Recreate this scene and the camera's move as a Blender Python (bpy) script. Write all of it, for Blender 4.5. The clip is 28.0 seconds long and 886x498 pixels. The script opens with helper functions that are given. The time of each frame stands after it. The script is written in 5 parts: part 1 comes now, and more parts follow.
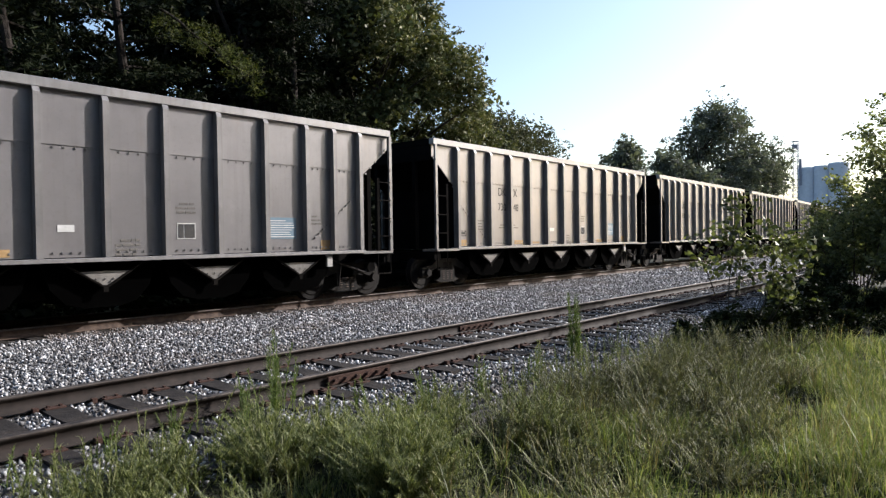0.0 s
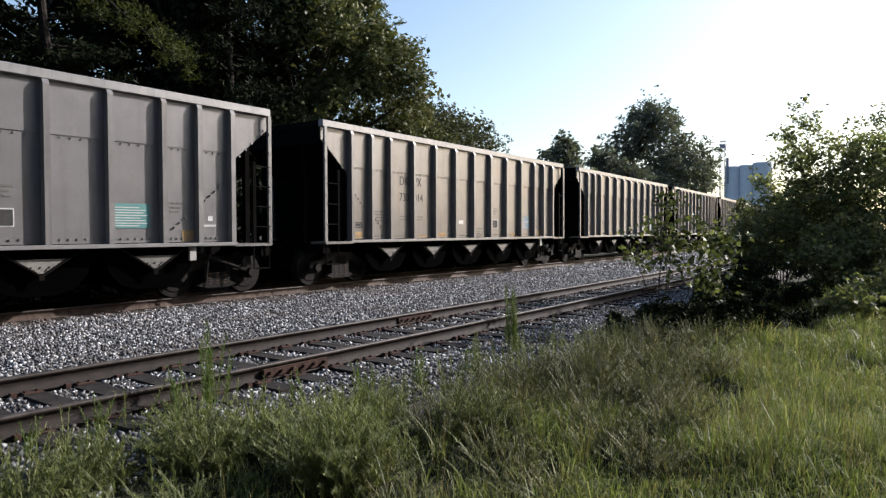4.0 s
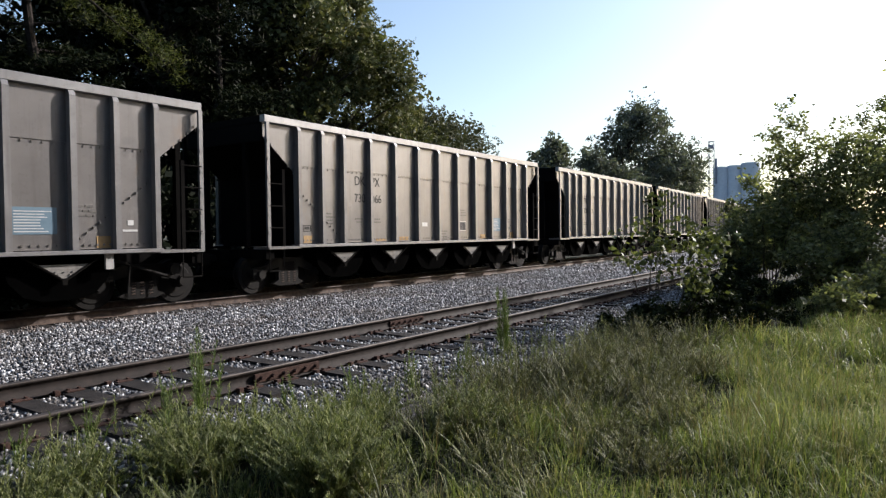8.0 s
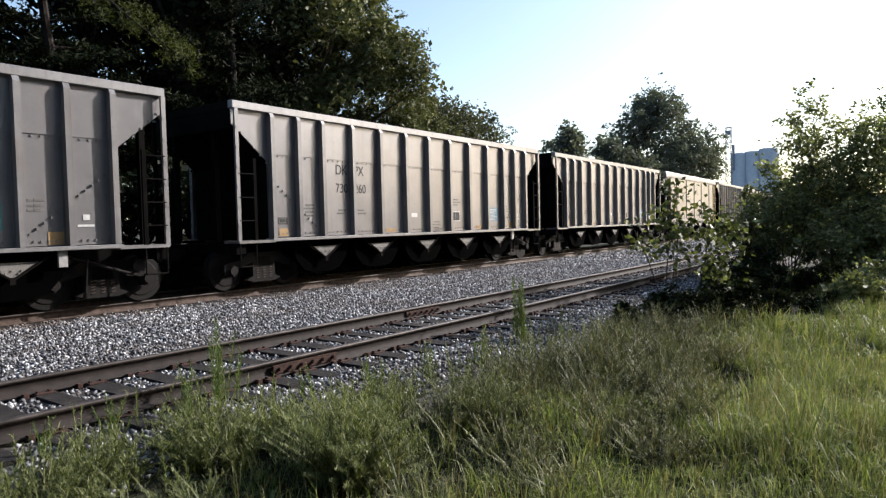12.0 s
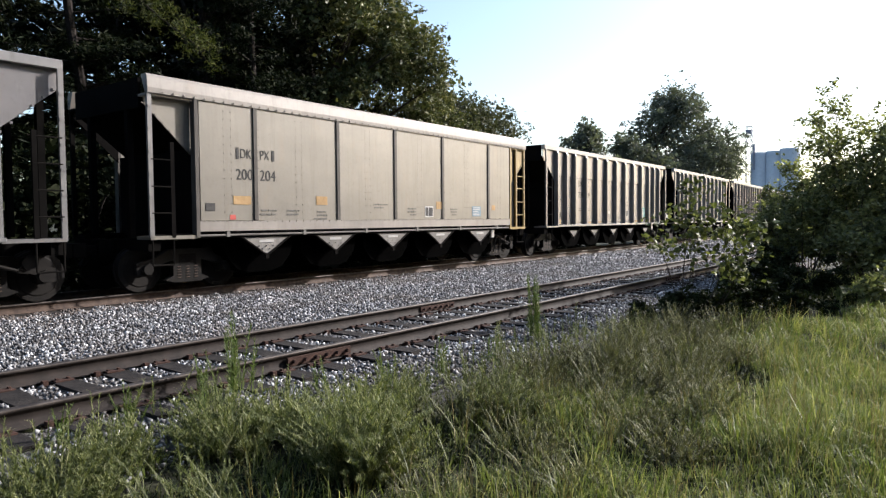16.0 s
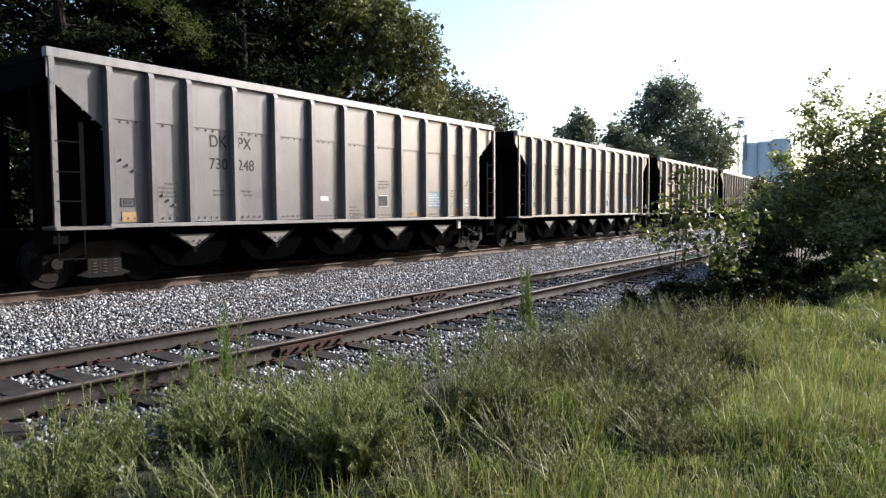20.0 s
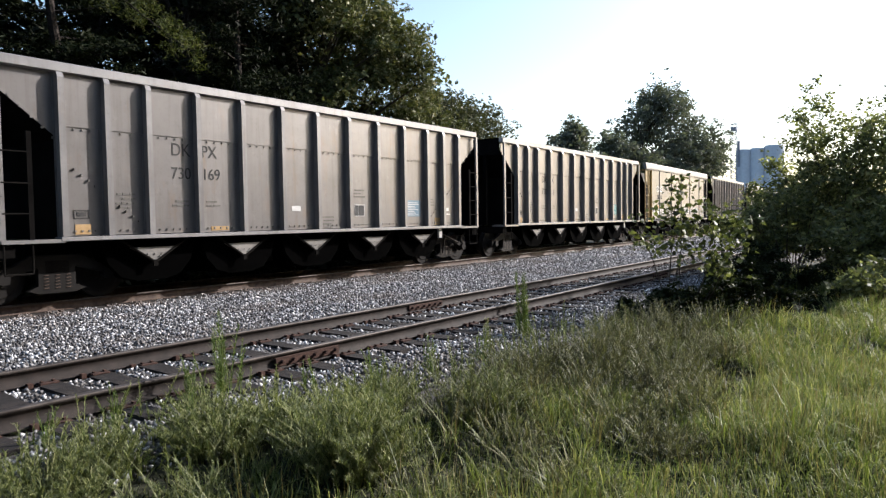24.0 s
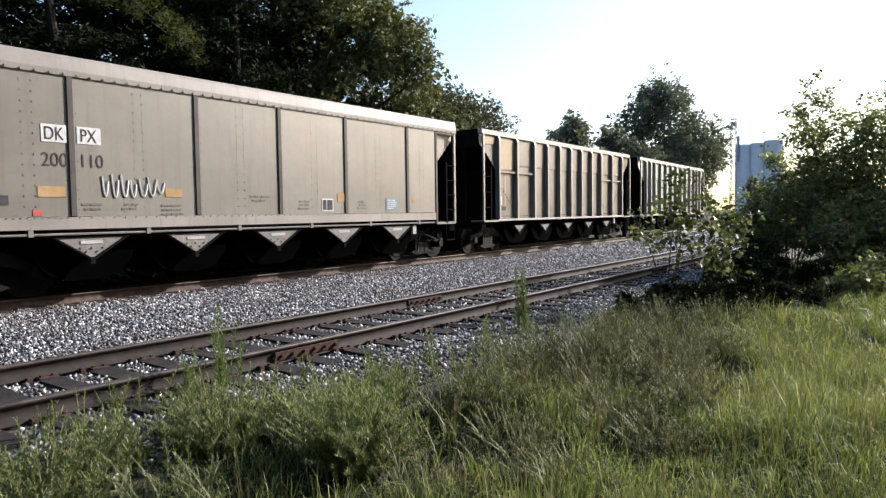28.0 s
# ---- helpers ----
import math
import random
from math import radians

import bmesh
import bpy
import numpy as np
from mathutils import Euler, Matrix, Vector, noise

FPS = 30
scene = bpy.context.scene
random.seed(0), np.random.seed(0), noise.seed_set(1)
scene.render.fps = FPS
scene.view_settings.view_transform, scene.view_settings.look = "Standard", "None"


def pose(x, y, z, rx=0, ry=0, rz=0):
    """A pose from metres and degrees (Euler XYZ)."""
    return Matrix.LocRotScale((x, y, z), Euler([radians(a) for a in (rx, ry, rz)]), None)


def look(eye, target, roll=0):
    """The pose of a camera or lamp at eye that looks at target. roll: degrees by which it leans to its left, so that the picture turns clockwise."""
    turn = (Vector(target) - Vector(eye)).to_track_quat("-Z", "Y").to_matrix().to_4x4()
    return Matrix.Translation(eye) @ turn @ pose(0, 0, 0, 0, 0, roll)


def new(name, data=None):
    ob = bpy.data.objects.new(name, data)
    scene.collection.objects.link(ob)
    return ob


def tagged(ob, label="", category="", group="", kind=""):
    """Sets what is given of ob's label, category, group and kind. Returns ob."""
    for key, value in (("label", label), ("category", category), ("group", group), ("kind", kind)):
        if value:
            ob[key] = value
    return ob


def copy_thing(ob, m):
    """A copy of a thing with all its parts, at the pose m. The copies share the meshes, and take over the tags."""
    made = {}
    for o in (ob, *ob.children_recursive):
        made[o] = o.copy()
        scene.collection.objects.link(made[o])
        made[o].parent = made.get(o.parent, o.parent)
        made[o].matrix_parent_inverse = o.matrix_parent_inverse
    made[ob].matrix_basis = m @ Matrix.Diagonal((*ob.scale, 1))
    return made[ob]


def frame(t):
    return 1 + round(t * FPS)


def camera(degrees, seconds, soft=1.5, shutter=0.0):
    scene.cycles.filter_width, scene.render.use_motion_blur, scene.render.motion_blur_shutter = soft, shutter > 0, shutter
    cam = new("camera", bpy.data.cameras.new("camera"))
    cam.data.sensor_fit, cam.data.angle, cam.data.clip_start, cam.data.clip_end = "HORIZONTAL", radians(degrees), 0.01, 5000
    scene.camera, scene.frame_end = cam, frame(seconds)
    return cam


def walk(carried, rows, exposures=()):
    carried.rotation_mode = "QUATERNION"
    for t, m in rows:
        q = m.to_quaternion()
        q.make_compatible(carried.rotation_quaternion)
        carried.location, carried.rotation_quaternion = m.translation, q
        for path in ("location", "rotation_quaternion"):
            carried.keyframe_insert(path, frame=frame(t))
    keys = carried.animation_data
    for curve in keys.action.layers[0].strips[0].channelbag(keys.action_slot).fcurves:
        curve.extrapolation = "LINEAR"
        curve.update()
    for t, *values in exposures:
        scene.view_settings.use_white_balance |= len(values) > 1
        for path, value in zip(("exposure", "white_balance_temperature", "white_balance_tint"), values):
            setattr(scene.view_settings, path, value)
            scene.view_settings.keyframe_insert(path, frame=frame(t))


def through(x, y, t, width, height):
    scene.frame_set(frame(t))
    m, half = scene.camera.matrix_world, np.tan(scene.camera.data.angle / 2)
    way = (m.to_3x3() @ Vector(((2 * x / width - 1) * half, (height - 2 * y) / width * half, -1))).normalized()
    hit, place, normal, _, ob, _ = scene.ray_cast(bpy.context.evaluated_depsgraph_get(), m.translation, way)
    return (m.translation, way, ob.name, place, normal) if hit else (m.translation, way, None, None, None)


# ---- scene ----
SECONDS = 28.0
EYE = (0.0, 0.0, 1.41)
cam = camera(66.5, SECONDS, soft=1.3)
PATH = [  # seconds, tilt, lean, turn in degrees
    (0, 89.20, 0.89, -48.55), (0.5, 89.05, 0.72, -49.27), (1, 89.05, 0.70, -49.59), (1.5, 89.03, 0.71, -49.97),
    (2, 88.95, 0.64, -50.81), (2.5, 89.08, 0.55, -51.43), (3, 88.92, 0.38, -51.44), (3.5, 88.67, 0.39, -52.22),
    (4, 88.48, 0.16, -53.68), (4.5, 88.32, 0.17, -53.97), (6.5, 88.70, 0.49, -52.55), (7, 88.77, 0.69, -52.88),
    (7.5, 88.53, 0.70, -53.59), (8, 88.69, 0.69, -54.46), (8.5, 88.22, 1.15, -54.42), (9, 87.93, 1.20, -54.50),
    (9.5, 88.00, 1.59, -54.80), (10, 87.95, 1.80, -53.85), (10.5, 87.84, 1.66, -52.18), (11, 87.83, 1.58, -52.38),
    (11.5, 87.90, 1.57, -52.62), (12, 87.90, 1.38, -53.18), (12.5, 87.84, 1.25, -53.30), (14.5, 87.50, 0.65, -51.94),
    (15, 87.58, 0.49, -52.26), (15.5, 87.62, 0.34, -52.22), (16, 87.55, 0.49, -51.84), (16.5, 87.55, 0.43, -52.06),
    (17, 87.24, 0.32, -53.20), (17.5, 87.22, 0.13, -52.83), (18, 87.18, 0.33, -52.30), (18.5, 87.16, 0.31, -52.53),
    (19, 86.97, 0.30, -52.65), (19.5, 86.71, 0.26, -52.73), (20, 86.66, 0.34, -52.46), (20.5, 86.66, 0.37, -52.48),
    (21, 86.78, 0.29, -53.00), (21.5, 86.96, 0.57, -52.63), (23.5, 87.28, 0.98, -52.61), (24, 87.41, 0.86, -52.88),
    (24.5, 87.36, 0.65, -53.41), (25, 87.22, 0.66, -53.35), (25.5, 87.00, 0.71, -52.78), (26, 86.98, 0.49, -52.96),
    (26.5, 86.86, 0.70, -52.96), (27, 86.68, 0.91, -52.76), (27.5, 86.80, 0.93, -52.49), (28, 86.97, 0.80, -52.93),
]

EXPOSURES = [(0, 0.8), (2, 0.66), (4, 0.61), (8, 0.6), (11, 0.74), (15, 0.94), (18, 0.99), (20, 1.13), (22, 1.1), (24, 0.96), (28, 1.01)]
walk(cam, [(t, pose(*EYE, tilt, lean, turn)) for t, tilt, lean, turn in PATH], EXPOSURES)

# ---- light: a low evening sun from along the track, on the camera's side ----
SUN_TURN, SUN_HEIGHT = radians(-28), radians(27)
SUN_WAY = Vector((math.cos(SUN_TURN) * math.cos(SUN_HEIGHT), math.sin(SUN_TURN) * math.cos(SUN_HEIGHT), math.sin(SUN_HEIGHT)))
world = bpy.data.worlds.new("sky")
scene.world = world
world.use_nodes = True
sky = world.node_tree.nodes.new("ShaderNodeTexSky")
sky.sky_type = "NISHITA"
sky.sun_disc = False
sky.sun_elevation = SUN_HEIGHT
sky.sun_rotation = math.pi / 2 - SUN_TURN
sky.air_density, sky.dust_density, sky.ozone_density = 1.0, 1.7, 1.3
backing = world.node_tree.nodes["Background"]
backing.inputs["Strength"].default_value = 0.15
world.node_tree.links.new(sky.outputs["Color"], backing.inputs["Color"])
sun = new("sun", bpy.data.lights.new("sun", "SUN"))
sun.data.energy, sun.data.angle, sun.data.color = 5.0, radians(0.6), (1.0, 0.945, 0.935)
sun.matrix_world = look(SUN_WAY * 50, (0, 0, 0))

# ---- materials ----


class Nodes:
    """A node material in the making."""

    def __init__(self, name, rough=0.8, metal=0.0, own=False, gloss=0.5):
        self.own = own
        self.mat = bpy.data.materials.new(name)
        self.mat.use_nodes = True
        self.tree = self.mat.node_tree
        self.bsdf = self.tree.nodes["Principled BSDF"]
        self.bsdf.inputs["Roughness"].default_value = rough
        self.bsdf.inputs["Metallic"].default_value = metal
        self.bsdf.inputs["Specular IOR Level"].default_value = gloss

    def node(self, kind, **values):
        n = self.tree.nodes.new(kind)
        for key, value in values.items():
            n.inputs[key.replace("_", " ")].default_value = value
        return n

    def link(self, a, b):
        self.tree.links.new(a, b)

    def coords(self, scale=(1, 1, 1), where="Object"):
        c = self.tree.nodes.new("ShaderNodeTexCoord")
        m = self.node("ShaderNodeMapping", Scale=scale)
        source = c.outputs[where]
        if self.own:
            # every object takes its own cut of the pattern
            far = self.tree.nodes.new("ShaderNodeVectorMath")
            far.operation = "ADD"
            spread = self.value(self.random(), 0.0, 90.0)
            self.link(source, far.inputs[0])
            self.link(spread, far.inputs[1])
            source = far.outputs[0]
        self.link(source, m.inputs["Vector"])
        return m.outputs["Vector"]

    def noise(self, scale, detail=4.0, stretch=(1, 1, 1), rough=0.6, where="Object"):
        n = self.node("ShaderNodeTexNoise", Scale=scale, Detail=detail, Roughness=rough)
        self.link(self.coords(stretch, where), n.inputs["Vector"])
        return n.outputs["Fac"]

    def ramp(self, fac, *stops):
        r = self.tree.nodes.new("ShaderNodeValToRGB")
        while len(r.color_ramp.elements) < len(stops):
            r.color_ramp.elements.new(0.5)
        for e, (at, col) in zip(r.color_ramp.elements, stops):
            e.position, e.color = at, (*col, 1)
        self.link(fac, r.inputs["Fac"])
        return r.outputs["Color"]

    def mix(self, a, b, fac, how="MIX"):
        m = self.tree.nodes.new("ShaderNodeMix")
        m.data_type, m.blend_type = "RGBA", how
        for socket, value in ((m.inputs[6], a), (m.inputs[7], b), (m.inputs[0], fac)):
            if hasattr(value, "is_output"):
                self.link(value, socket)
            elif isinstance(value, tuple):
                socket.default_value = (*value, 1)
            else:
                socket.default_value = value
        return m.outputs[2]

    def value(self, fac, low, high, start=0.0, end=1.0):
        m = self.tree.nodes.new("ShaderNodeMapRange")
        for key, v in (("From Min", start), ("From Max", end), ("To Min", low), ("To Max", high)):
            m.inputs[key].default_value = v
        self.link(fac, m.inputs["Value"])
        return m.outputs["Result"]

    def random(self, island=False):
        if island:
            return self.tree.nodes.new("ShaderNodeNewGeometry").outputs["Random Per Island"]
        return self.tree.nodes.new("ShaderNodeObjectInfo").outputs["Random"]

    def colour(self, c):
        self.link(c, self.bsdf.inputs["Base Color"])

    def rough(self, c):
        self.link(c, self.bsdf.inputs["Roughness"])

    def bump(self, fac, strength=0.3, depth=0.02):
        b = self.node("ShaderNodeBump", Strength=strength, Distance=depth)
        self.link(fac, b.inputs["Height"])
        self.link(b.outputs["Normal"], self.bsdf.inputs["Normal"])


def painted(name, low, high, dirt, rough=0.42, streak=1.0, metal=0.0, gloss=0.5, stain=0.0):
    """Weathered paint on steel: two scales of mottle, streaks that run down, rust specks."""
    n = Nodes(name, rough, metal, True, gloss)
    broad = n.noise(0.9, 5, (1, 1, 1.4))
    base = n.ramp(broad, (0.32, low), (0.68, high))
    runs = n.noise(5.0, 5, (1.6, 1.6, 0.10))
    base = n.mix(base, dirt, n.value(runs, 0.0, 0.55 * streak, 0.5, 0.78))
    grime = n.noise(14, 6)
    base = n.mix(base, dirt, n.value(grime, 0.0, 0.4, 0.55, 0.8))
    if stain:
        # old rust that has bled down, and chalky patches where the paint has faded
        bleed = n.noise(1.7, 6, (1.3, 1.3, 0.45), 0.7)
        base = n.mix(base, (0.20, 0.135, 0.085), n.value(bleed, 0.0, 0.5 * stain, 0.56, 0.72))
        chalk = n.noise(3.1, 6, (1, 1, 0.7), 0.7)
        base = n.mix(base, tuple(1.35 * c for c in high), n.value(chalk, 0.0, 0.55 * stain, 0.6, 0.74))
    tint = n.value(n.random(), 0.9, 1.08)
    both = n.node("ShaderNodeCombineColor")
    for k in range(3):
        n.link(tint, both.inputs[k])
    n.colour(n.mix(base, both.outputs["Color"], 1.0, "MULTIPLY"))
    n.rough(n.value(n.noise(6, 4), rough - 0.05, rough + 0.14))
    n.bump(n.noise(2.2, 3, (1, 1, 0.6)), 0.06, 0.03)
    return n.mat


def rough_stuff(name, dark, light, scale=8.0, rough=0.9, bump=0.5, depth=0.02, island=False, metal=0.0, gloss=0.25):
    n = Nodes(name, rough, metal, False, gloss)
    base = n.ramp(n.noise(scale, 6), (0.3, dark), (0.7, light))
    if island:
        own = n.ramp(n.random(True), (0.0, dark), (1.0, light))
        base = n.mix(base, own, 0.75)
    n.colour(base)
    n.bump(n.noise(scale * 4, 5), bump, depth)
    return n.mat


def scrubbed(name):
    """Grey-tan paint with cloudy white scrub marks."""
    n = Nodes(name, 0.5, 0.3, True)
    marks = n.noise(2.6, 7, (1, 1, 1.3), 0.65)
    n.colour(n.mix(n.ramp(n.noise(1.0, 4), (0.35, (0.14, 0.133, 0.12)), (0.65, (0.18, 0.17, 0.155))), (0.5, 0.5, 0.49), n.value(marks, 0.0, 0.9, 0.5, 0.62)))
    return n.mat


def gravelly(name, dull=(0.12, 0.097, 0.078), much=0.6, start=0.47):
    """Crushed stone: most pieces grey, some dark, a few pale."""
    n = Nodes(name, 0.8)
    own = n.ramp(n.random(True), (0.0, (0.022, 0.022, 0.0235)), (0.4, (0.08, 0.081, 0.084)), (0.7, (0.215, 0.218, 0.225)), (1.0, (0.66, 0.665, 0.67)))
    dust = n.noise(0.55, 5)
    n.colour(n.mix(own, dull, n.value(dust, 0.0, much, start, start + 0.23)))
    n.bump(n.noise(50, 4), 0.4, 0.01)
    return n.mat


def leafy(name, *cols, through=0.35, rough=0.55, gloss=0.3):
    """Leaves and blades: colour varies from piece to piece, some light comes through."""
    n = Nodes(name, rough, 0.0, False, gloss)
    stops = [(i / max(1, len(cols) - 1), c) for i, c in enumerate(cols)]
    own = n.ramp(n.random(True), *stops)
    drift = n.noise(0.35, 3)
    own = n.mix(own, tuple(0.6 * x for x in cols[0]), n.value(drift, 0.0, 0.55, 0.4, 0.75))
    n.colour(own)
    lucent = n.node("ShaderNodeBsdfTranslucent")
    n.link(n.mix(own, (0.95, 1.0, 0.55), 1.0, "MULTIPLY"), lucent.inputs["Color"])
    blend = n.node("ShaderNodeMixShader", Fac=through)
    n.link(n.bsdf.outputs["BSDF"], blend.inputs[1])
    n.link(lucent.outputs["BSDF"], blend.inputs[2])
    n.link(blend.outputs["Shader"], n.tree.nodes["Material Output"].inputs["Surface"])
    return n.mat


PANEL = painted("weathered_grey_paint", (0.187, 0.18, 0.181), (0.222, 0.214, 0.214), (0.137, 0.126, 0.121), 0.30, 0.6, 0.44, 0.6, 0.4)
POST = painted("grey_post_paint", (0.155, 0.151, 0.148), (0.21, 0.205, 0.2), (0.095, 0.085, 0.077), 0.36, 1.2, 0.35, 0.5, 0.6)
CHORD = painted("pale_top_rail_paint", (0.19, 0.187, 0.185), (0.25, 0.246, 0.243), (0.12, 0.11, 0.102), 0.38, 1.0, 0.4, 0.5, 0.4)
DULL_PANEL = painted("dirty_brown_grey_paint", (0.155, 0.146, 0.139), (0.19, 0.179, 0.17), (0.105, 0.092, 0.08), 0.33, 0.9, 0.42, 0.5, 0.8)
SMOOTH = painted("tan_grey_paint", (0.150, 0.138, 0.115), (0.182, 0.168, 0.140), (0.105, 0.092, 0.072), 0.40, 0.8, 0.25, 0.5, 0.4)
PALE_BAND = painted("pale_tan_band_paint", (0.178, 0.163, 0.144), (0.228, 0.209, 0.185), (0.122, 0.106, 0.088), 0.48, 0.9, 0.15, 0.45, 0.5)
BRONZE = painted("brown_grey_paint", (0.086, 0.08, 0.076), (0.122, 0.114, 0.107), (0.056, 0.048, 0.041), 0.36, 0.9, 0.4, 0.5, 0.9)
YELLOW = painted("faded_yellow_paint", (0.205, 0.132, 0.03), (0.275, 0.185, 0.048), (0.11, 0.075, 0.035), 0.5)
PALE = painted("pale_green_grey_paint", (0.31, 0.32, 0.26), (0.38, 0.39, 0.32), (0.2, 0.19, 0.14), 0.45)
CHUTE = painted("dusty_chute_paint", (0.10, 0.092, 0.083), (0.165, 0.155, 0.14), (0.04, 0.034, 0.028), 0.6)
# Soot and the deep shade under the cars are both put into these near-blacks.
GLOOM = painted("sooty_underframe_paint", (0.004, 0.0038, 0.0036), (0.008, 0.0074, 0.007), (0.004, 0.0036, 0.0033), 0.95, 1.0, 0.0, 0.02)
SOOT_SHADE = painted("coal_black_soot", (0.0005, 0.0005, 0.0005), (0.0012, 0.0012, 0.0012), (0.0005, 0.0005, 0.0005), 0.97, 1.0, 0.0, 0.01)
DUSK = painted("brown_batten_paint", (0.05, 0.045, 0.04), (0.085, 0.078, 0.068), (0.03, 0.025, 0.02), 0.6, 1.0, 0.0, 0.2)
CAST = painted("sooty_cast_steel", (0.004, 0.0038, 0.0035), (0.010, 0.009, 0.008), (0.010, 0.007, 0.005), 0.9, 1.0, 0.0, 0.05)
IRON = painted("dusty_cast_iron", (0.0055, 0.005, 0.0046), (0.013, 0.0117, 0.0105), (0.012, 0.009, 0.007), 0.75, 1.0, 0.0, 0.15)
STENCIL = rough_stuff("black_stencil_paint", (0.022, 0.022, 0.022), (0.05, 0.048, 0.045), 9, 0.7, 0.1)
FAINT = rough_stuff("faded_stencil_paint", (0.095, 0.09, 0.08), (0.14, 0.133, 0.12), 20, 0.7, 0.1)
WHITE = rough_stuff("white_marking_paint", (0.38, 0.38, 0.37), (0.55, 0.55, 0.53), 9, 0.6, 0.1)
ORANGE = rough_stuff("orange_rusty_patch", (0.25, 0.155, 0.065), (0.36, 0.24, 0.115), 6, 0.7, 0.1)
BLUE = rough_stuff("blue_placard", (0.10, 0.16, 0.205), (0.135, 0.2, 0.245), 6, 0.5, 0.1)
GREEN = rough_stuff("green_placard", (0.07, 0.19, 0.19), (0.1, 0.24, 0.235), 6, 0.5, 0.1)
DUSTY = rough_stuff("dusty_tan_steel", (0.028, 0.018, 0.0135), (0.09, 0.062, 0.047), 9, 0.75, 0.3, 0.004)
RUST = rough_stuff("brown_rusty_rail", (0.0115, 0.0088, 0.0076), (0.029, 0.022, 0.0185), 7, 0.78, 0.3, 0.004)
SCALE = rough_stuff("red_rust_scale", (0.022, 0.012, 0.009), (0.065, 0.034, 0.025), 22, 0.9, 0.6, 0.004)
HEAD = rough_stuff("worn_rail_head", (0.032, 0.027, 0.024), (0.082, 0.07, 0.062), 5, 0.5, 0.1, 0.002, metal=0.4)
TIE = rough_stuff("creosoted_timber", (0.007, 0.006, 0.0055), (0.026, 0.021, 0.018), 5, 0.92, 0.8, 0.02)
STONE = gravelly("crushed_stone")
BROWN_STONE = gravelly("rust_stained_crushed_stone", (0.085, 0.06, 0.045), 0.75, 0.3)
BALLAST = rough_stuff("ballast_bed", (0.02, 0.018, 0.017), (0.18, 0.168, 0.158), 26, 0.95, 1.0, 0.04)
SOIL = rough_stuff("weedy_soil", (0.014, 0.015, 0.008), (0.036, 0.036, 0.019), 3.0, 0.95, 0.8, 0.05)
BUFF = painted("buffed_pale_patch", (0.26, 0.255, 0.245), (0.34, 0.33, 0.315), (0.17, 0.16, 0.145), 0.5)
WASH = painted("washed_whitish_paint", (0.15, 0.146, 0.14), (0.42, 0.41, 0.40), (0.12, 0.11, 0.10), 0.42, 1.0, 0.4)
RED = rough_stuff("red_mark_paint", (0.35, 0.06, 0.05), (0.45, 0.1, 0.08), 9, 0.6, 0.1)
CHALK = scrubbed("scrubbed_white_paint")
AMBER = painted("faded_amber_paint", (0.20, 0.145, 0.07), (0.29, 0.205, 0.09), (0.13, 0.105, 0.07), 0.5)
BARK = rough_stuff("rough_bark", (0.03, 0.024, 0.018), (0.09, 0.072, 0.055), 6, 0.95, 1.0, 0.03)
GRASS = leafy("grass_blades", (0.055, 0.077, 0.02), (0.14, 0.188, 0.05), (0.245, 0.275, 0.085), (0.43, 0.41, 0.21), through=0.42, rough=0.5, gloss=0.28)
STRAW = leafy("dry_stalks", (0.16, 0.12, 0.055), (0.26, 0.21, 0.10), (0.34, 0.29, 0.15), through=0.3)
WEED = leafy("feathery_weeds", (0.044, 0.057, 0.02), (0.155, 0.184, 0.066), (0.34, 0.35, 0.168), through=0.35)
DRY_WEED = leafy("olive_weeds", (0.035, 0.04, 0.018), (0.11, 0.12, 0.048), (0.24, 0.225, 0.11), through=0.3)
PLUME = leafy("pale_plumes", (0.07, 0.085, 0.036), (0.16, 0.18, 0.08), (0.3, 0.3, 0.16), through=0.35)
TALL = leafy("tall_weed_leaves", (0.07, 0.11, 0.03), (0.11, 0.16, 0.045), (0.17, 0.2, 0.07), through=0.4)
OAK = leafy("oak_leaves", (0.052, 0.066, 0.025), (0.115, 0.13, 0.05), (0.215, 0.2, 0.09), through=0.22, gloss=0.25)
# Deep shade of the wood is put into these dark leaves.
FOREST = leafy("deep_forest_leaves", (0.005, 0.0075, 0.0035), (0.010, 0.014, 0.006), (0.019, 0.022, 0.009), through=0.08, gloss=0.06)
# Lighter copy of the pine needles: sunlight on one bough put into the colour.
SUN_TINTED_PINE = leafy("sunlit_pine_needles", (0.025, 0.037, 0.010), (0.065, 0.08, 0.021), (0.125, 0.132, 0.038), through=0.3, gloss=0.12)
MID_OAK = leafy("dull_oak_leaves", (0.04, 0.046, 0.024), (0.075, 0.08, 0.04), (0.12, 0.118, 0.062), through=0.25, gloss=0.2)
# Distance haze is put into these paler, greyer leaves.
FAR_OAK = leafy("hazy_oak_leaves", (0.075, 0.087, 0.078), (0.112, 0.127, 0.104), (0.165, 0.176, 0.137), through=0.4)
# Darker copy of the needles, with the wood's shade in the colour.
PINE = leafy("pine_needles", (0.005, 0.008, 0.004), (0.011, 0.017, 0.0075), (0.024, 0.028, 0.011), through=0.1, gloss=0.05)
# Bark darkened for trunks that stand in the wood's shade.
SHADED_BARK = rough_stuff("dark_pine_bark", (0.012, 0.010, 0.009), (0.035, 0.028, 0.023), 6, 0.95, 1.0, 0.03)
BRIGHT = leafy("young_leaves", (0.03, 0.038, 0.017), (0.072, 0.088, 0.034), (0.12, 0.135, 0.05), (0.25, 0.27, 0.11), through=0.35, rough=0.5, gloss=0.22)
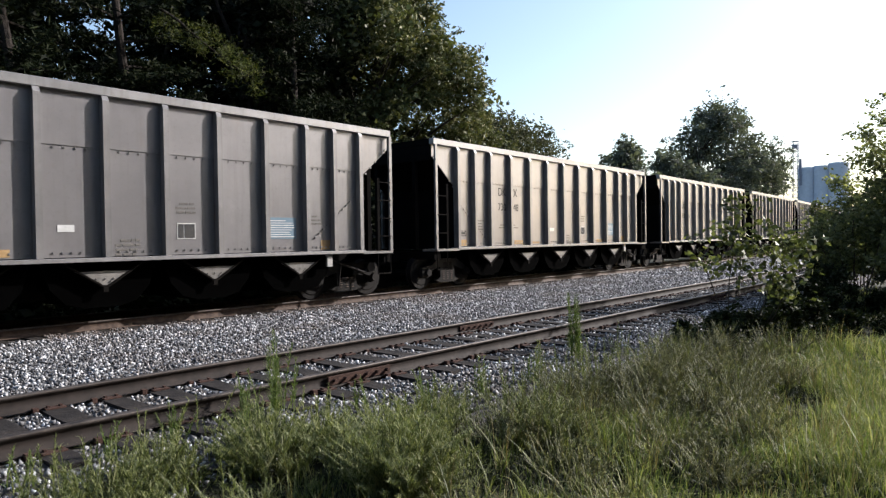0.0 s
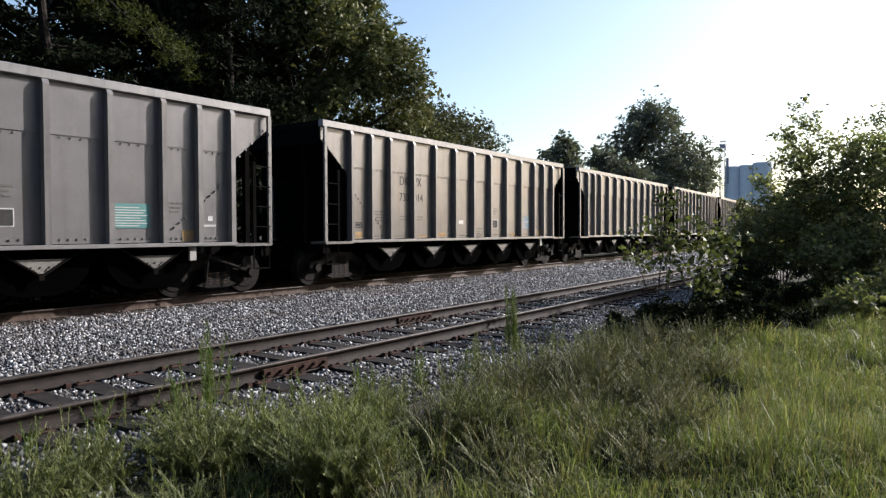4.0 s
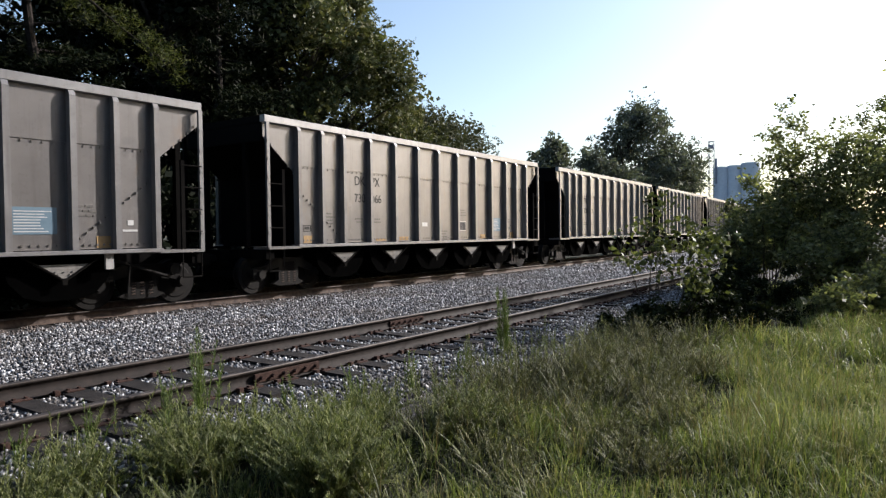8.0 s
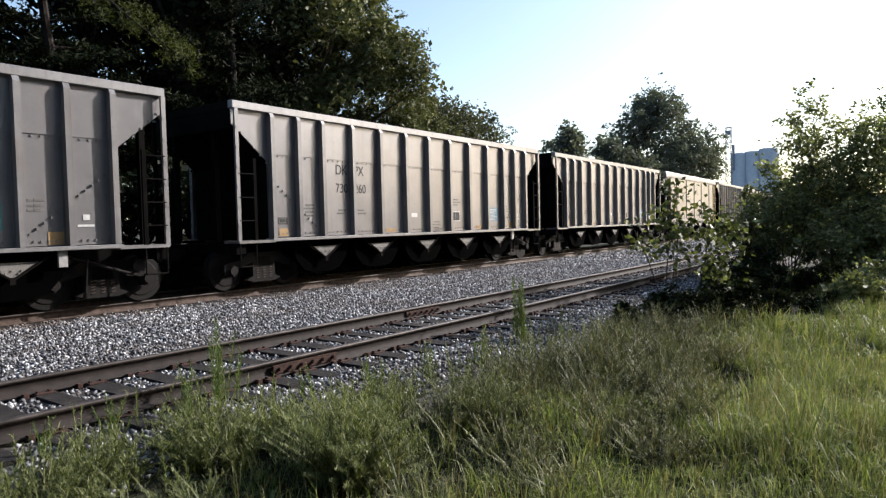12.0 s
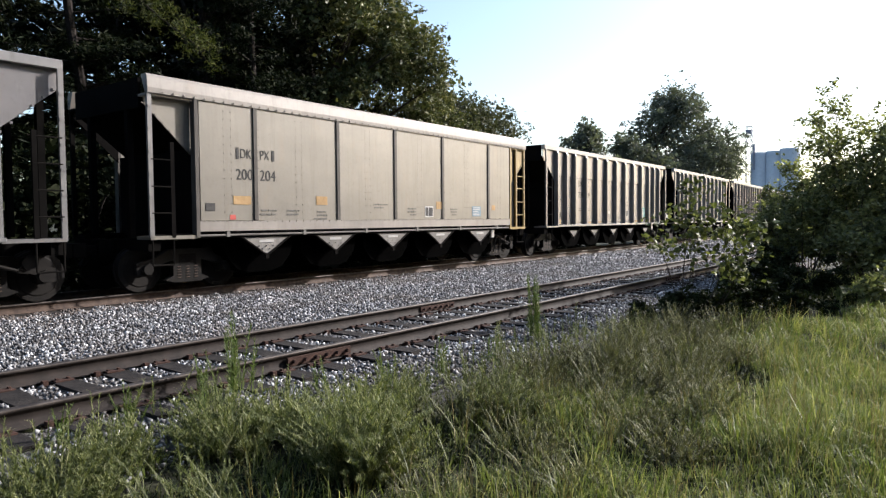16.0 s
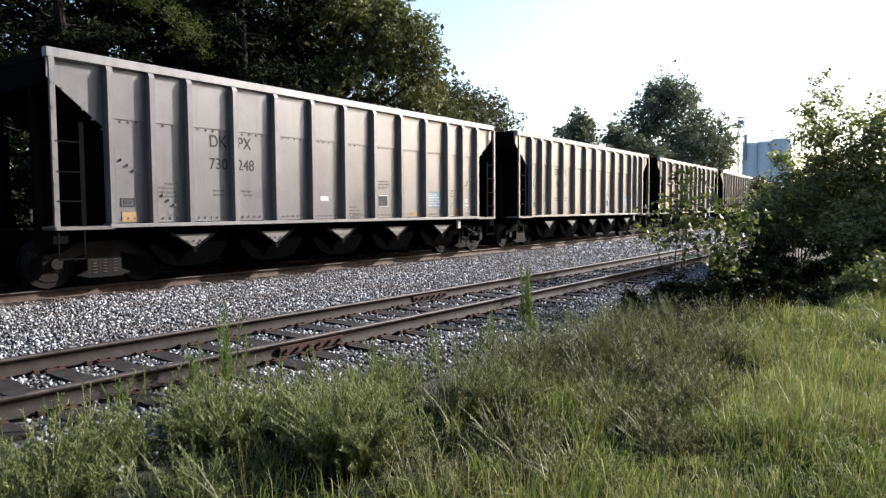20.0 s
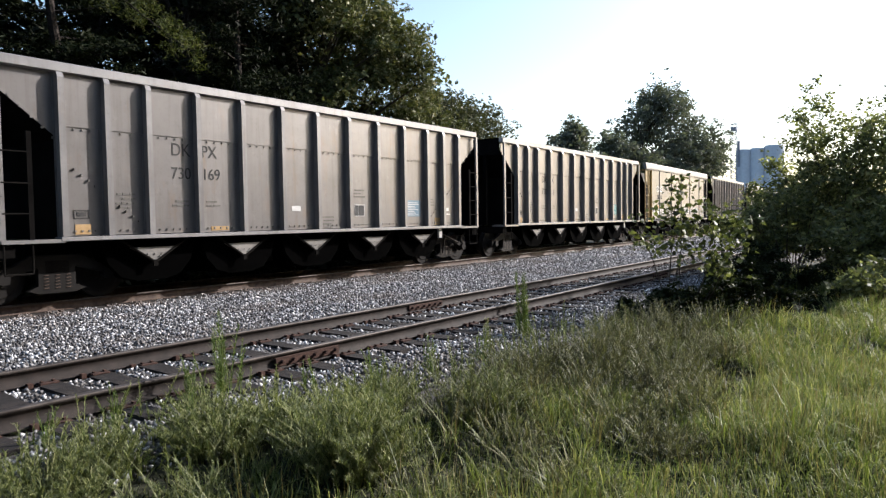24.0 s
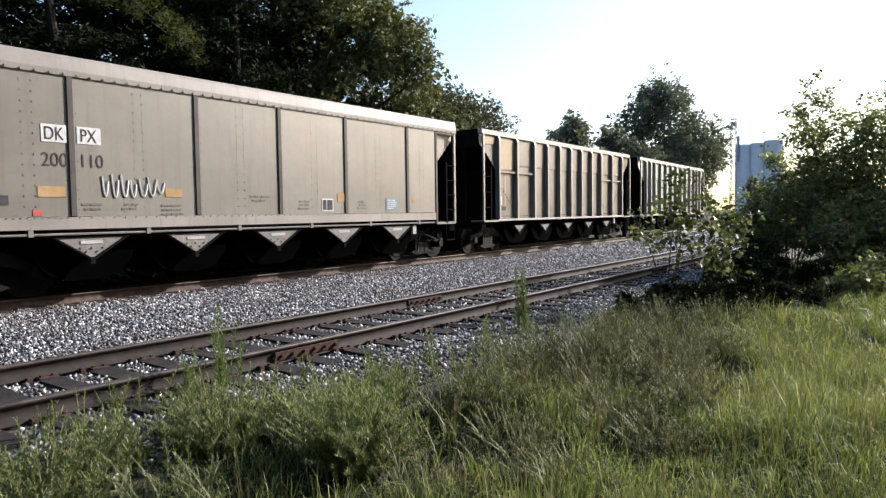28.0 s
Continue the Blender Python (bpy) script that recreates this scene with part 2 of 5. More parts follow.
SHRUB = leafy("shrub_leaves", (0.08, 0.093, 0.047), (0.165, 0.182, 0.085), (0.32, 0.325, 0.155), through=0.5, gloss=0.25)
# Low leaves coloured with the shade under sapling, shrubs and weeds.
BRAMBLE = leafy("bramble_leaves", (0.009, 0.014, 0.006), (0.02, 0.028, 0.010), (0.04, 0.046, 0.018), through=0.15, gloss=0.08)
# Silos and tower take the blue of the haze in their colour.
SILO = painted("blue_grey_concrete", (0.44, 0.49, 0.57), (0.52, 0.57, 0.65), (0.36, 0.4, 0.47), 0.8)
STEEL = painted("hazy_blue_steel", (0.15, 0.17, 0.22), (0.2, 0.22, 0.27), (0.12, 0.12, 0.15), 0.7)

# ---- helpers for meshes ----


def box(bm, x0, x1, y0, y1, z0, z1):
    v = [bm.verts.new((x, y, z)) for x in (x0, x1) for y in (y0, y1) for z in (z0, z1)]
    for f in ((0, 1, 3, 2), (4, 6, 7, 5), (0, 4, 5, 1), (2, 3, 7, 6), (0, 2, 6, 4), (1, 5, 7, 3)):
        bm.faces.new([v[i] for i in f])
    return bm


def block(*bounds):
    return box(bmesh.new(), *bounds)


def prism(bm, outline, y0, y1):
    """An outline in x and z, drawn out from y0 to y1."""
    a = [bm.verts.new((x, y0, z)) for x, z in outline]
    b = [bm.verts.new((x, y1, z)) for x, z in outline]
    bm.faces.new(a)
    bm.faces.new(b[::-1])
    for i in range(len(a)):
        j = (i + 1) % len(a)
        bm.faces.new((a[j], a[i], b[i], b[j]))
    return bm


def tube(bm, a, b, ra, rb=None, sides=8):
    """A tapered rod from a to b."""
    a, b = Vector(a), Vector(b)
    rb = ra if rb is None else rb
    side = (b - a).orthogonal().normalized()
    up = (b - a).normalized().cross(side)
    rings = []
    for p, r in ((a, ra), (b, rb)):
        rings.append([bm.verts.new(p + r * (side * math.cos(q) + up * math.sin(q)))
                      for q in (2 * math.pi * i / sides for i in range(sides))])
    for i in range(sides):
        j = (i + 1) % sides
        bm.faces.new((rings[0][i], rings[0][j], rings[1][j], rings[1][i]))
    bm.faces.new(rings[0][::-1])
    bm.faces.new(rings[1])
    return bm


def part(name, bm, material, parent=None, label="", soften=0.0):
    if soften:
        bmesh.ops.bevel(bm, geom=bm.edges[:], offset=soften, segments=1, affect="EDGES", clamp_overlap=True)
    bmesh.ops.recalc_face_normals(bm, faces=bm.faces[:])
    mesh = bpy.data.meshes.new(name)
    bm.to_mesh(mesh)
    bm.free()
    mesh.materials.append(material)
    ob = new(name, mesh)
    if parent:
        ob.parent = parent
    if label:
        ob["label"] = label
    return ob


def again(ob, parent, m, name=None):
    """Another object on the same mesh."""
    o = new(name or ob.name.split(".")[0], ob.data)
    o.parent = parent
    o.matrix_basis = m
    return o


def raw(name, verts, faces, material, smooth=False):
    """A mesh object from arrays; all faces have the same number of corners."""
    verts, faces = np.asarray(verts, dtype=np.float32), np.asarray(faces, dtype=np.int32)
    mesh = bpy.data.meshes.new(name)
    mesh.vertices.add(len(verts))
    mesh.vertices.foreach_set("co", verts.ravel())
    n, k = faces.shape
    mesh.loops.add(n * k)
    mesh.loops.foreach_set("vertex_index", faces.ravel())
    mesh.polygons.add(n)
    mesh.polygons.foreach_set("loop_start", np.arange(0, n * k, k, dtype=np.int32))
    mesh.update(calc_edges=True)
    mesh.validate()
    if smooth:
        mesh.polygons.foreach_set("use_smooth", np.ones(n, dtype=bool))
    mesh.materials.append(material)
    return new(name, mesh)


# ---- the line of the railway ----
BEND, BEND_END = 0.0014, 75.0
NEAR_TRACK, TRAIN_TRACK = 6.52, 13.9


def drift(x):
    """How far the tracks have swung away from the camera's side at x."""
    if x <= 0:
        return 0.0
    b = min(x, BEND_END)
    return BEND * b * b / 2 + BEND * BEND_END * max(0.0, x - BEND_END)


def heading(x):
    return math.degrees(math.atan(BEND * min(max(x, 0.0), BEND_END)))


def drifts(x):
    b = np.clip(x, 0, BEND_END)
    return BEND * b * b / 2 + BEND * BEND_END * np.maximum(0, x - BEND_END)


def grass_edge(x):
    """Where the ballast's foot ends and the grass begins."""
    return 4.0 + 0.6 * np.exp(-((x - 2.6) / 1.7) ** 2) + 0.18 * np.sin(x * 1.1) + drifts(x)


def level(x, y):
    """The height of the ground."""
    off = y - drifts(x)
    foot = np.clip((5.2 - off) / 1.3, 0, 1)
    foot = foot * foot * (3 - 2 * foot)
    back = np.clip((off - 15.4) / 1.5, 0, 1)
    roll = 0.05 * np.sin(x * 0.8 + y * 0.5) * np.sin(y * 0.9 - x * 0.3) * np.clip((4.5 - off) / 2, 0, 1)
    return -0.215 - 0.14 * foot - 0.3 * back + roll


# ---- ground, ballast and tracks ----


def lines(*spans):
    out = []
    for a, b, step in spans:
        out += list(np.arange(a, b, step))
    return np.array(out + [spans[-1][1]])


def sheet(name, xs, ys, height, material):
    gx, gy = np.meshgrid(xs, ys, indexing="ij")
    gy = gy + 0 * gx
    v = np.stack([gx, gy, height(gx, gy)], -1).reshape(-1, 3)
    i, j = np.meshgrid(np.arange(len(xs) - 1), np.arange(len(ys) - 1), indexing="ij")
    a = (i * len(ys) + j).ravel()
    return raw(name, v, np.stack([a, a + len(ys), a + len(ys) + 1, a + 1], -1), material, True)


ground = sheet("ground", lines((-2500, -100, 200), (-100, -12, 8), (-12, 70, 0.5), (70, 300, 8), (300, 2600, 200)),
               lines((-2500, -100, 200), (-100, -12, 8), (-12, 24, 0.4), (24, 100, 8), (100, 2600, 200)), level, SOIL)
tagged(ground, "weedy dark soil beside the railway", "ground", kind="structure")

xs = lines((-60, 90, 0.5), (90, 520, 5))
edge = grass_edge(xs)
rows = np.linspace(0, 1, 26)
gx = np.repeat(xs[:, None], len(rows), 1)
gy = edge[:, None] * (1 - rows) + (15.9 + drifts(xs))[:, None] * rows
bed = np.stack([gx, gy, level(gx, gy) + 0.012], -1).reshape(-1, 3)
i, j = np.meshgrid(np.arange(len(xs) - 1), np.arange(len(rows) - 1), indexing="ij")
a = (i * len(rows) + j).ravel()
ballast = raw("ballast", bed, np.stack([a, a + len(rows), a + len(rows) + 1, a + 1], -1), BALLAST, True)
tagged(ballast, "grey crushed stone ballast bed under the tracks", "ballast", kind="structure")


def along(offset, x0, x1, step, outline):
    """An outline (across, up) drawn along the tracks' line."""
    xs = np.arange(x0, x1 + 0.01, step)
    v = []
    for x in xs:
        h = math.radians(heading(x))
        for o, z in outline:
            v.append((x - math.sin(h) * o, offset + drift(x) + math.cos(h) * o, z))
    n = len(outline)
    f = []
    for i in range(len(xs) - 1):
        for j in range(n):
            k = (j + 1) % n
            f.append((i * n + j, i * n + k, (i + 1) * n + k, (i + 1) * n + j))
    return v, f


RAIL = [(-0.07, -0.170), (0.07, -0.170), (0.07, -0.160), (0.012, -0.142), (0.009, -0.048), (0.030, -0.036), (0.030, -0.004),
        (-0.030, -0.004), (-0.030, -0.036), (-0.009, -0.048), (-0.012, -0.142), (-0.07, -0.160)]
TREAD = [(-0.036, -0.034), (0.036, -0.034), (0.037, -0.006), (0.030, 0.0), (-0.030, 0.0), (-0.037, -0.006)]


def track(label, centre, polished, web):
    top = tagged(new("railway_track"), label, "railway track", kind="structure")
    for side in (-0.755, 0.755):
        rail = raw("rail", *along(centre + side, -60, 400, 2.0, RAIL), web)
        rail.parent = top
        head = raw("rail_head", *along(centre + side, -60, 400, 2.0, TREAD), polished)
        head.parent = rail
    return top


near_track = track("siding track with brown rusty rails on dark timber ties", NEAR_TRACK, HEAD, RUST)
main_track = track("main line track under the train, rusty brown rails", TRAIN_TRACK, HEAD, DUSTY)


def tie_mesh():
    bm = block(-0.115, 0.115, -1.3, 1.3, -0.36, -0.168)
    bmesh.ops.subdivide_edges(bm, edges=[e for e in bm.edges if e.calc_length() > 2], cuts=6)
    for v in bm.verts:
        v.co += Vector((random.uniform(-0.012, 0.012), random.uniform(-0.03, 0.03) if abs(v.co.y) > 1.29 else 0, random.uniform(-0.008, 0.002)))
    return bm


def plate_mesh():
    """Tie plate, four spikes and the two clamps that hold the rail from creeping."""
    bm = block(-0.09, 0.09, -0.16, 0.16, -0.17, -0.158)
    for x in (-0.055, 0.055):
        for y in (-0.095, 0.095):
            box(bm, x - 0.012, x + 0.012, y - 0.02, y + 0.02, -0.165, -0.14)
    for x in (-0.17,):
        box(bm, x - 0.02, x + 0.02, -0.10, 0.10, -0.20, -0.155)
        box(bm, x - 0.025, x + 0.025, -0.13, -0.075, -0.19, -0.14)
    return bm


def tie_places(seed):
    rng = random.Random(seed)
    out = [-4.0]
    while out[-1] < 62:
        out.append(out[-1] + 0.533 + rng.uniform(-0.035, 0.035))
    return out


TIES = {NEAR_TRACK: tie_places(1), TRAIN_TRACK: tie_places(2)}


def lay_ties(top, centre, plates):
    first = [part("tie", tie_mesh(), TIE) for _ in range(5)]
    plate = part("tie_plate", plate_mesh(), SCALE)
    rng = random.Random(4)
    for n, x in enumerate(TIES[centre]):
        m = pose(x, centre + drift(x), rng.uniform(-0.008, 0.004), 0, 0, heading(x) + rng.uniform(-1.2, 1.2))
        o = again(first[n % 5], top, m, "tie")
        if plates and x < 34:
            for side in (-0.755, 0.755):
                again(plate, o, pose(0, side, 0.001), "tie_plate")
    for o in (*first, plate):
        bpy.data.objects.remove(o)
    far = bmesh.new()
    x = TIES[centre][-1] + 0.55
    while x < 320:
        h = drift(x)
        box(far, x - 0.11, x + 0.11, centre + h - 1.3, centre + h + 1.3, -0.33, -0.17)
        x += 0.55
    o = part("far_ties", far, TIE, top)
    o["kind"] = "stuff"


def joint_bar(top, x, offset):
    """The bolted joint between two lengths of rail."""
    bm = bmesh.new()
    for s in (-1, 1):
        box(bm, x - 0.46, x + 0.46, offset + s * 0.012, offset + s * 0.042, -0.14, -0.05)
        for k in range(6):
            bx = x - 0.39 + 0.156 * k
            tube(bm, (bx, offset + s * 0.04, -0.095), (bx, offset + s * 0.085, -0.095), 0.02, sides=6)
    part("joint_bar", bm, SCALE, top, "bolted rusty joint bar")


lay_ties(near_track, NEAR_TRACK, True)
lay_ties(main_track, TRAIN_TRACK, False)
joint_bar(near_track, 5.05, NEAR_TRACK - 0.755)
joint_bar(near_track, 9.12, NEAR_TRACK + 0.755 + drift(9.12))
joint_bar(near_track, 16.9, NEAR_TRACK - 0.755 + drift(16.9))


def stones(name, count, x0, x1, y0, y1, size, label, seed, mat=STONE):
    """Loose crushed stones, each an uneven lump."""
    rng = np.random.default_rng(seed)
    x = rng.uniform(x0, x1, count)
    x = x0 + (x1 - x0) * ((x - x0) / (x1 - x0)) ** 1.35
    off = rng.uniform(y0, y1, count)
    y = off + drifts(x)
    gap = np.abs((off - NEAR_TRACK)) < 1.4
    keep = (y > grass_edge(x) - 0.25 + rng.normal(0, 0.12, count))
    # no stones on the rails
    for c in (NEAR_TRACK, TRAIN_TRACK):
        for s in (-0.755, 0.755):
            keep &= np.abs(off - c - s) > 0.085
    for c in (NEAR_TRACK, TRAIN_TRACK):
        t = np.array(TIES[c])
        k = np.clip(np.searchsorted(t, x), 1, len(t) - 1)
        near = np.minimum(np.abs(x - t[k - 1]), np.abs(x - t[k]))
        keep &= (np.abs(off - c) > 1.33) | (near > 0.13)
    x, y, off, gap = x[keep], y[keep], off[keep], gap[keep]
    n = len(x)
    s = size * rng.uniform(0.6, 1.35, n)
    z = level(x, y) + 0.012 + s * 0.25 + np.where(gap, rng.uniform(-0.028, 0.018, n), rng.uniform(-0.01, 0.035, n))
    base = np.array([(1, 0, 0), (-0.45, 0.9, 0), (-0.6, -0.75, 0.1), (0.15, 0.1, 0.85), (-0.1, 0, -0.8)])
    faces = np.array([(0, 1, 3), (1, 2, 3), (2, 0, 3), (1, 0, 4), (2, 1, 4), (0, 2, 4)])
    v = base[None] * (1 + rng.uniform(-0.35, 0.35, (n, 5, 3)))
    q = rng.normal(size=(n, 4))
    q /= np.linalg.norm(q, axis=1, keepdims=True)
    w, a, b, c = q.T
    rot = np.stack([1 - 2 * (b * b + c * c), 2 * (a * b - c * w), 2 * (a * c + b * w), 2 * (a * b + c * w), 1 - 2 * (a * a + c * c),
                    2 * (b * c - a * w), 2 * (a * c - b * w), 2 * (b * c + a * w), 1 - 2 * (a * a + b * b)], -1).reshape(n, 3, 3)
    v = np.einsum("nij,nkj->nki", rot, v * s[:, None, None]) + np.stack([x, y, z], -1)[:, None]
    f = faces[None] + (np.arange(n) * 5)[:, None, None]
    o = raw(name, v.reshape(-1, 3), f.reshape(-1, 3), mat)
    return tagged(o, label, "gravel", kind="stuff")


# ---- plants ----


def blades(x, y, z, height, width, lean, rng, bend=0.5, tip=None):
    """Grass blades: five corners, three faces each."""
    n = len(x)
    turn = rng.uniform(0, 2 * np.pi, n)
    tip = rng.uniform(0, 2 * np.pi, n) if tip is None else tip
    d = np.stack([np.cos(turn), np.sin(turn), 0 * turn], -1) * width[:, None] / 2
    t = np.stack([np.cos(tip), np.sin(tip), 0 * tip], -1) * (lean * height)[:, None]
    up = np.array([0, 0, 1.0])
    root = np.stack([x, y, z], -1)
    mid = root + t * 0.35 + up * (height * 0.6)[:, None]
    end = root + t + up * (height * (1 - bend * lean))[:, None]
    v = np.stack([root - d, root + d, mid + d * 0.7, mid - d * 0.7, end], 1)
    f = np.array([(0, 1, 2), (0, 2, 3), (3, 2, 4)])[None] + (np.arange(n) * 5)[:, None, None]
    return v.reshape(-1, 3), f.reshape(-1, 3)


def leaf_cards(c, size, rng, slim=0.55, flat=0.0):
    """A four-cornered leaf at each point."""
    n = len(c)
    a = rng.normal(size=(n, 3))
    a[:, 2] *= 1 - flat
    a /= np.linalg.norm(a, axis=1, keepdims=True)
    b = np.cross(a, rng.normal(size=(n, 3)))
    b /= np.linalg.norm(b, axis=1, keepdims=True)
    size = np.broadcast_to(size, n)[:, None] * rng.uniform(0.65, 1.3, (n, 1))
    a, b = a * size, b * size * slim
    nrm = np.cross(a, b) / size * 0.25
    v = np.stack([c - a, c - b + nrm, c + a, c + b + nrm], 1)
    f = np.arange(n * 4).reshape(n, 4)
    return v.reshape(-1, 3), f


def limb(bm, rng, start, way, length, radius, steps=4, sag=0.0, sides=6):
    """A bent, tapering branch in one skin; returns its points."""
    p, w, out = Vector(start), Vector(way).normalized(), [Vector(start)]
    for k in range(steps):
        w = (w + Vector((rng.uniform(-0.2, 0.2), rng.uniform(-0.2, 0.2), rng.uniform(-0.1, 0.15) - sag))).normalized()
        p = p + w * length / steps
        out.append(p)
    side = (out[-1] - out[0]).orthogonal().normalized()
    up = (out[-1] - out[0]).normalized().cross(side)
    rings = []
    for k, c in enumerate(out):
        r = radius * (1 - 0.85 * k / steps)
        rings.append([bm.verts.new(c + r * (side * math.cos(q) + up * math.sin(q))) for q in (2 * math.pi * i / sides for i in range(sides))])
    for a, b in zip(rings, rings[1:]):
        for j in range(sides):
            bm.faces.new((a[j], a[(j + 1) % sides], b[(j + 1) % sides], b[j]))
    bm.faces.new(rings[0][::-1])
    bm.faces.new(rings[-1])
    return out


def sprays(rng, roots, ways, length, each, size, spread):
    """Leaf centres along short drooping twigs."""
    n = len(roots)
    u = rng.uniform(0.0, 1.0, (n, each))
    reach = length * rng.uniform(0.6, 1.4, n)
    p = roots[:, None] + ways[:, None] * (u * reach[:, None])[..., None]
    p[..., 2] -= 0.35 * reach[:, None] * u * u
    return (p + rng.normal(0, spread, p.shape)).reshape(-1, 3)


def broad_tree(name, seed, height, radius, base, leaves, size, mat, blobs=26, squash=0.8, split=True, fill=1.5, lean=(0, 0), inner=5):
    """A leafy tree: forked trunk, limbs, and boughs of leafy twigs with gaps between."""
    rnd, rng = random.Random(seed), np.random.default_rng(seed)
    top = new(name)
    bm = bmesh.new()
    spine = limb(bm, rnd, (0, 0, -0.2), (0, 0, 1), height * 0.75, max(0.025, height * 0.02), 5, sides=9)
    bark = SHADED_BARK if mat is FOREST else BARK
    part("trunk", bm, bark, top)
    tips = []
    for k in range(blobs):
        u = (k + 0.5) / blobs
        z = base + (height - base) * (0.08 + 0.92 * u) - radius * 0.2
        span = radius * (math.sin(math.pi * min(0.98, 0.18 + 0.78 * u)) ** 0.7)
        q = rnd.uniform(0, 2 * math.pi)
        r = span * rnd.uniform(0.2, 0.95)
        c = Vector((r * math.cos(q) + lean[0] * u, r * math.sin(q) + lean[1] * u, z))
        tips.append((c, radius * rnd.uniform(0.14, 0.33)))
        s = spine[min(len(spine) - 1, 1 + int(u * 4))]
        if split and (c - s).length > 0.3:
            bm = bmesh.new()
            limb(bm, rnd, s, c - s, (c - s).length, max(0.012, height * 0.007), 3)
            part("branch", bm, bark, top)
    mids, wide = np.array([t[0] for t in tips]), np.array([t[1] for t in tips])
    share = wide ** 2 / (wide ** 2).sum()
    pick = rng.choice(len(tips), leaves // 18, p=share)
    d = rng.normal(size=(len(pick), 3))
    d /= np.linalg.norm(d, axis=1, keepdims=True)
    d[:, 2] *= squash
    # uneven boughs: each is stretched its own way
    bulge = 1 + 0.35 * np.sin(3.1 * d[:, 0] + 5 * d[:, 2] + pick * 1.7) * np.sin(4.3 * d[:, 1] + pick * 0.9)
    far = wide[pick] * rng.uniform(0.45, 1.05, len(pick)) * bulge
    roots = mids[pick] + d * far[:, None]
    ways = d + rng.normal(0, 0.5, d.shape)
    ways /= np.linalg.norm(ways, axis=1, keepdims=True)
    pts = sprays(rng, roots, ways, 0.035 * radius + 3.5 * size, 18, size, size * 0.8)
    # leaves deep in the boughs close the crown
    deep = rng.choice(len(tips), leaves // inner, p=share)
    core = mids[deep] + rng.normal(0, 0.4, (len(deep), 3)) * wide[deep][:, None]
    sizes = np.concatenate([np.full(len(pts), size), np.full(len(core), size * fill)])
    crown = raw("crown", *leaf_cards(np.concatenate([pts, core]), sizes, rng, 0.6, 0.3), mat)
    crown.parent = top
    return top


def shrub(name, seed, height, radius, stems, leaves, size, mat, low=0.12, lean=(0, 0), thick=0.022, bare=0.25, split=False, slim=0.55):
    """Many stems arch up and out of one root, with side twigs; leaves sit along the twigs."""
    rnd, rng = random.Random(seed), np.random.default_rng(seed)
    top = new(name)
    roots, ways = [], []
    for k in range(stems):
        q = rnd.uniform(0, 2 * math.pi)
        out = radius * math.sqrt(rnd.uniform(0.02, 1))
        tall = height * (1.05 - 0.45 * (out / radius) ** 2) * rnd.uniform(0.75, 1.05)
        end = Vector((out * math.cos(q) + lean[0], out * math.sin(q) + lean[1], tall))
        foot = Vector((0.18 * end.x, 0.18 * end.y, -0.05))
        bm = bmesh.new()
        line = limb(bm, rnd, foot, end - foot, (end - foot).length, thick * rnd.uniform(0.6, 1.2), 6, -0.01, 5)
        for _ in range(max(3, int(5 * height))):
            u = rnd.uniform(bare, 0.98) ** 0.8
            i = min(5, int(u * 6))
            p = line[i].lerp(line[i + 1], u * 6 - i)
            a = rnd.uniform(0, 2 * math.pi)
            w = Vector((math.cos(a), math.sin(a), rnd.uniform(-0.2, 0.9)))
            ln = radius * rnd.uniform(0.2, 0.5) * (1.15 - 0.6 * u)
            own = bmesh.new() if split else bm
            twig = limb(own, rnd, p, w, ln, thick * 0.3, 3, 0.02, 3)
            if split:
                part("twig", own, BARK, top)
            for a, b in zip(twig, twig[1:]):
                for _ in range(3):
                    roots.append(a.lerp(b, rnd.random()))
                    ways.append((b - a).normalized() + Vector((rnd.gauss(0, 0.6), rnd.gauss(0, 0.6), rnd.gauss(0, 0.5))))
        part("branch", bm, BARK, top)
    roots, ways = np.array(roots), np.array(ways)
    keep = roots[:, 2] > low
    roots, ways = roots[keep], ways[keep]
    if leaves < len(roots) * 3:
        some = rng.permutation(len(roots))[:max(1, leaves // 3)]
        roots, ways = roots[some], ways[some]
    each = max(3, leaves // len(roots))
    pts = sprays(rng, roots, ways, 3.0 * size, each, size, size * 0.9)
    crown = raw("crown", *leaf_cards(pts, size, rng, slim, 0.35), mat)
    crown.parent = top
    return top


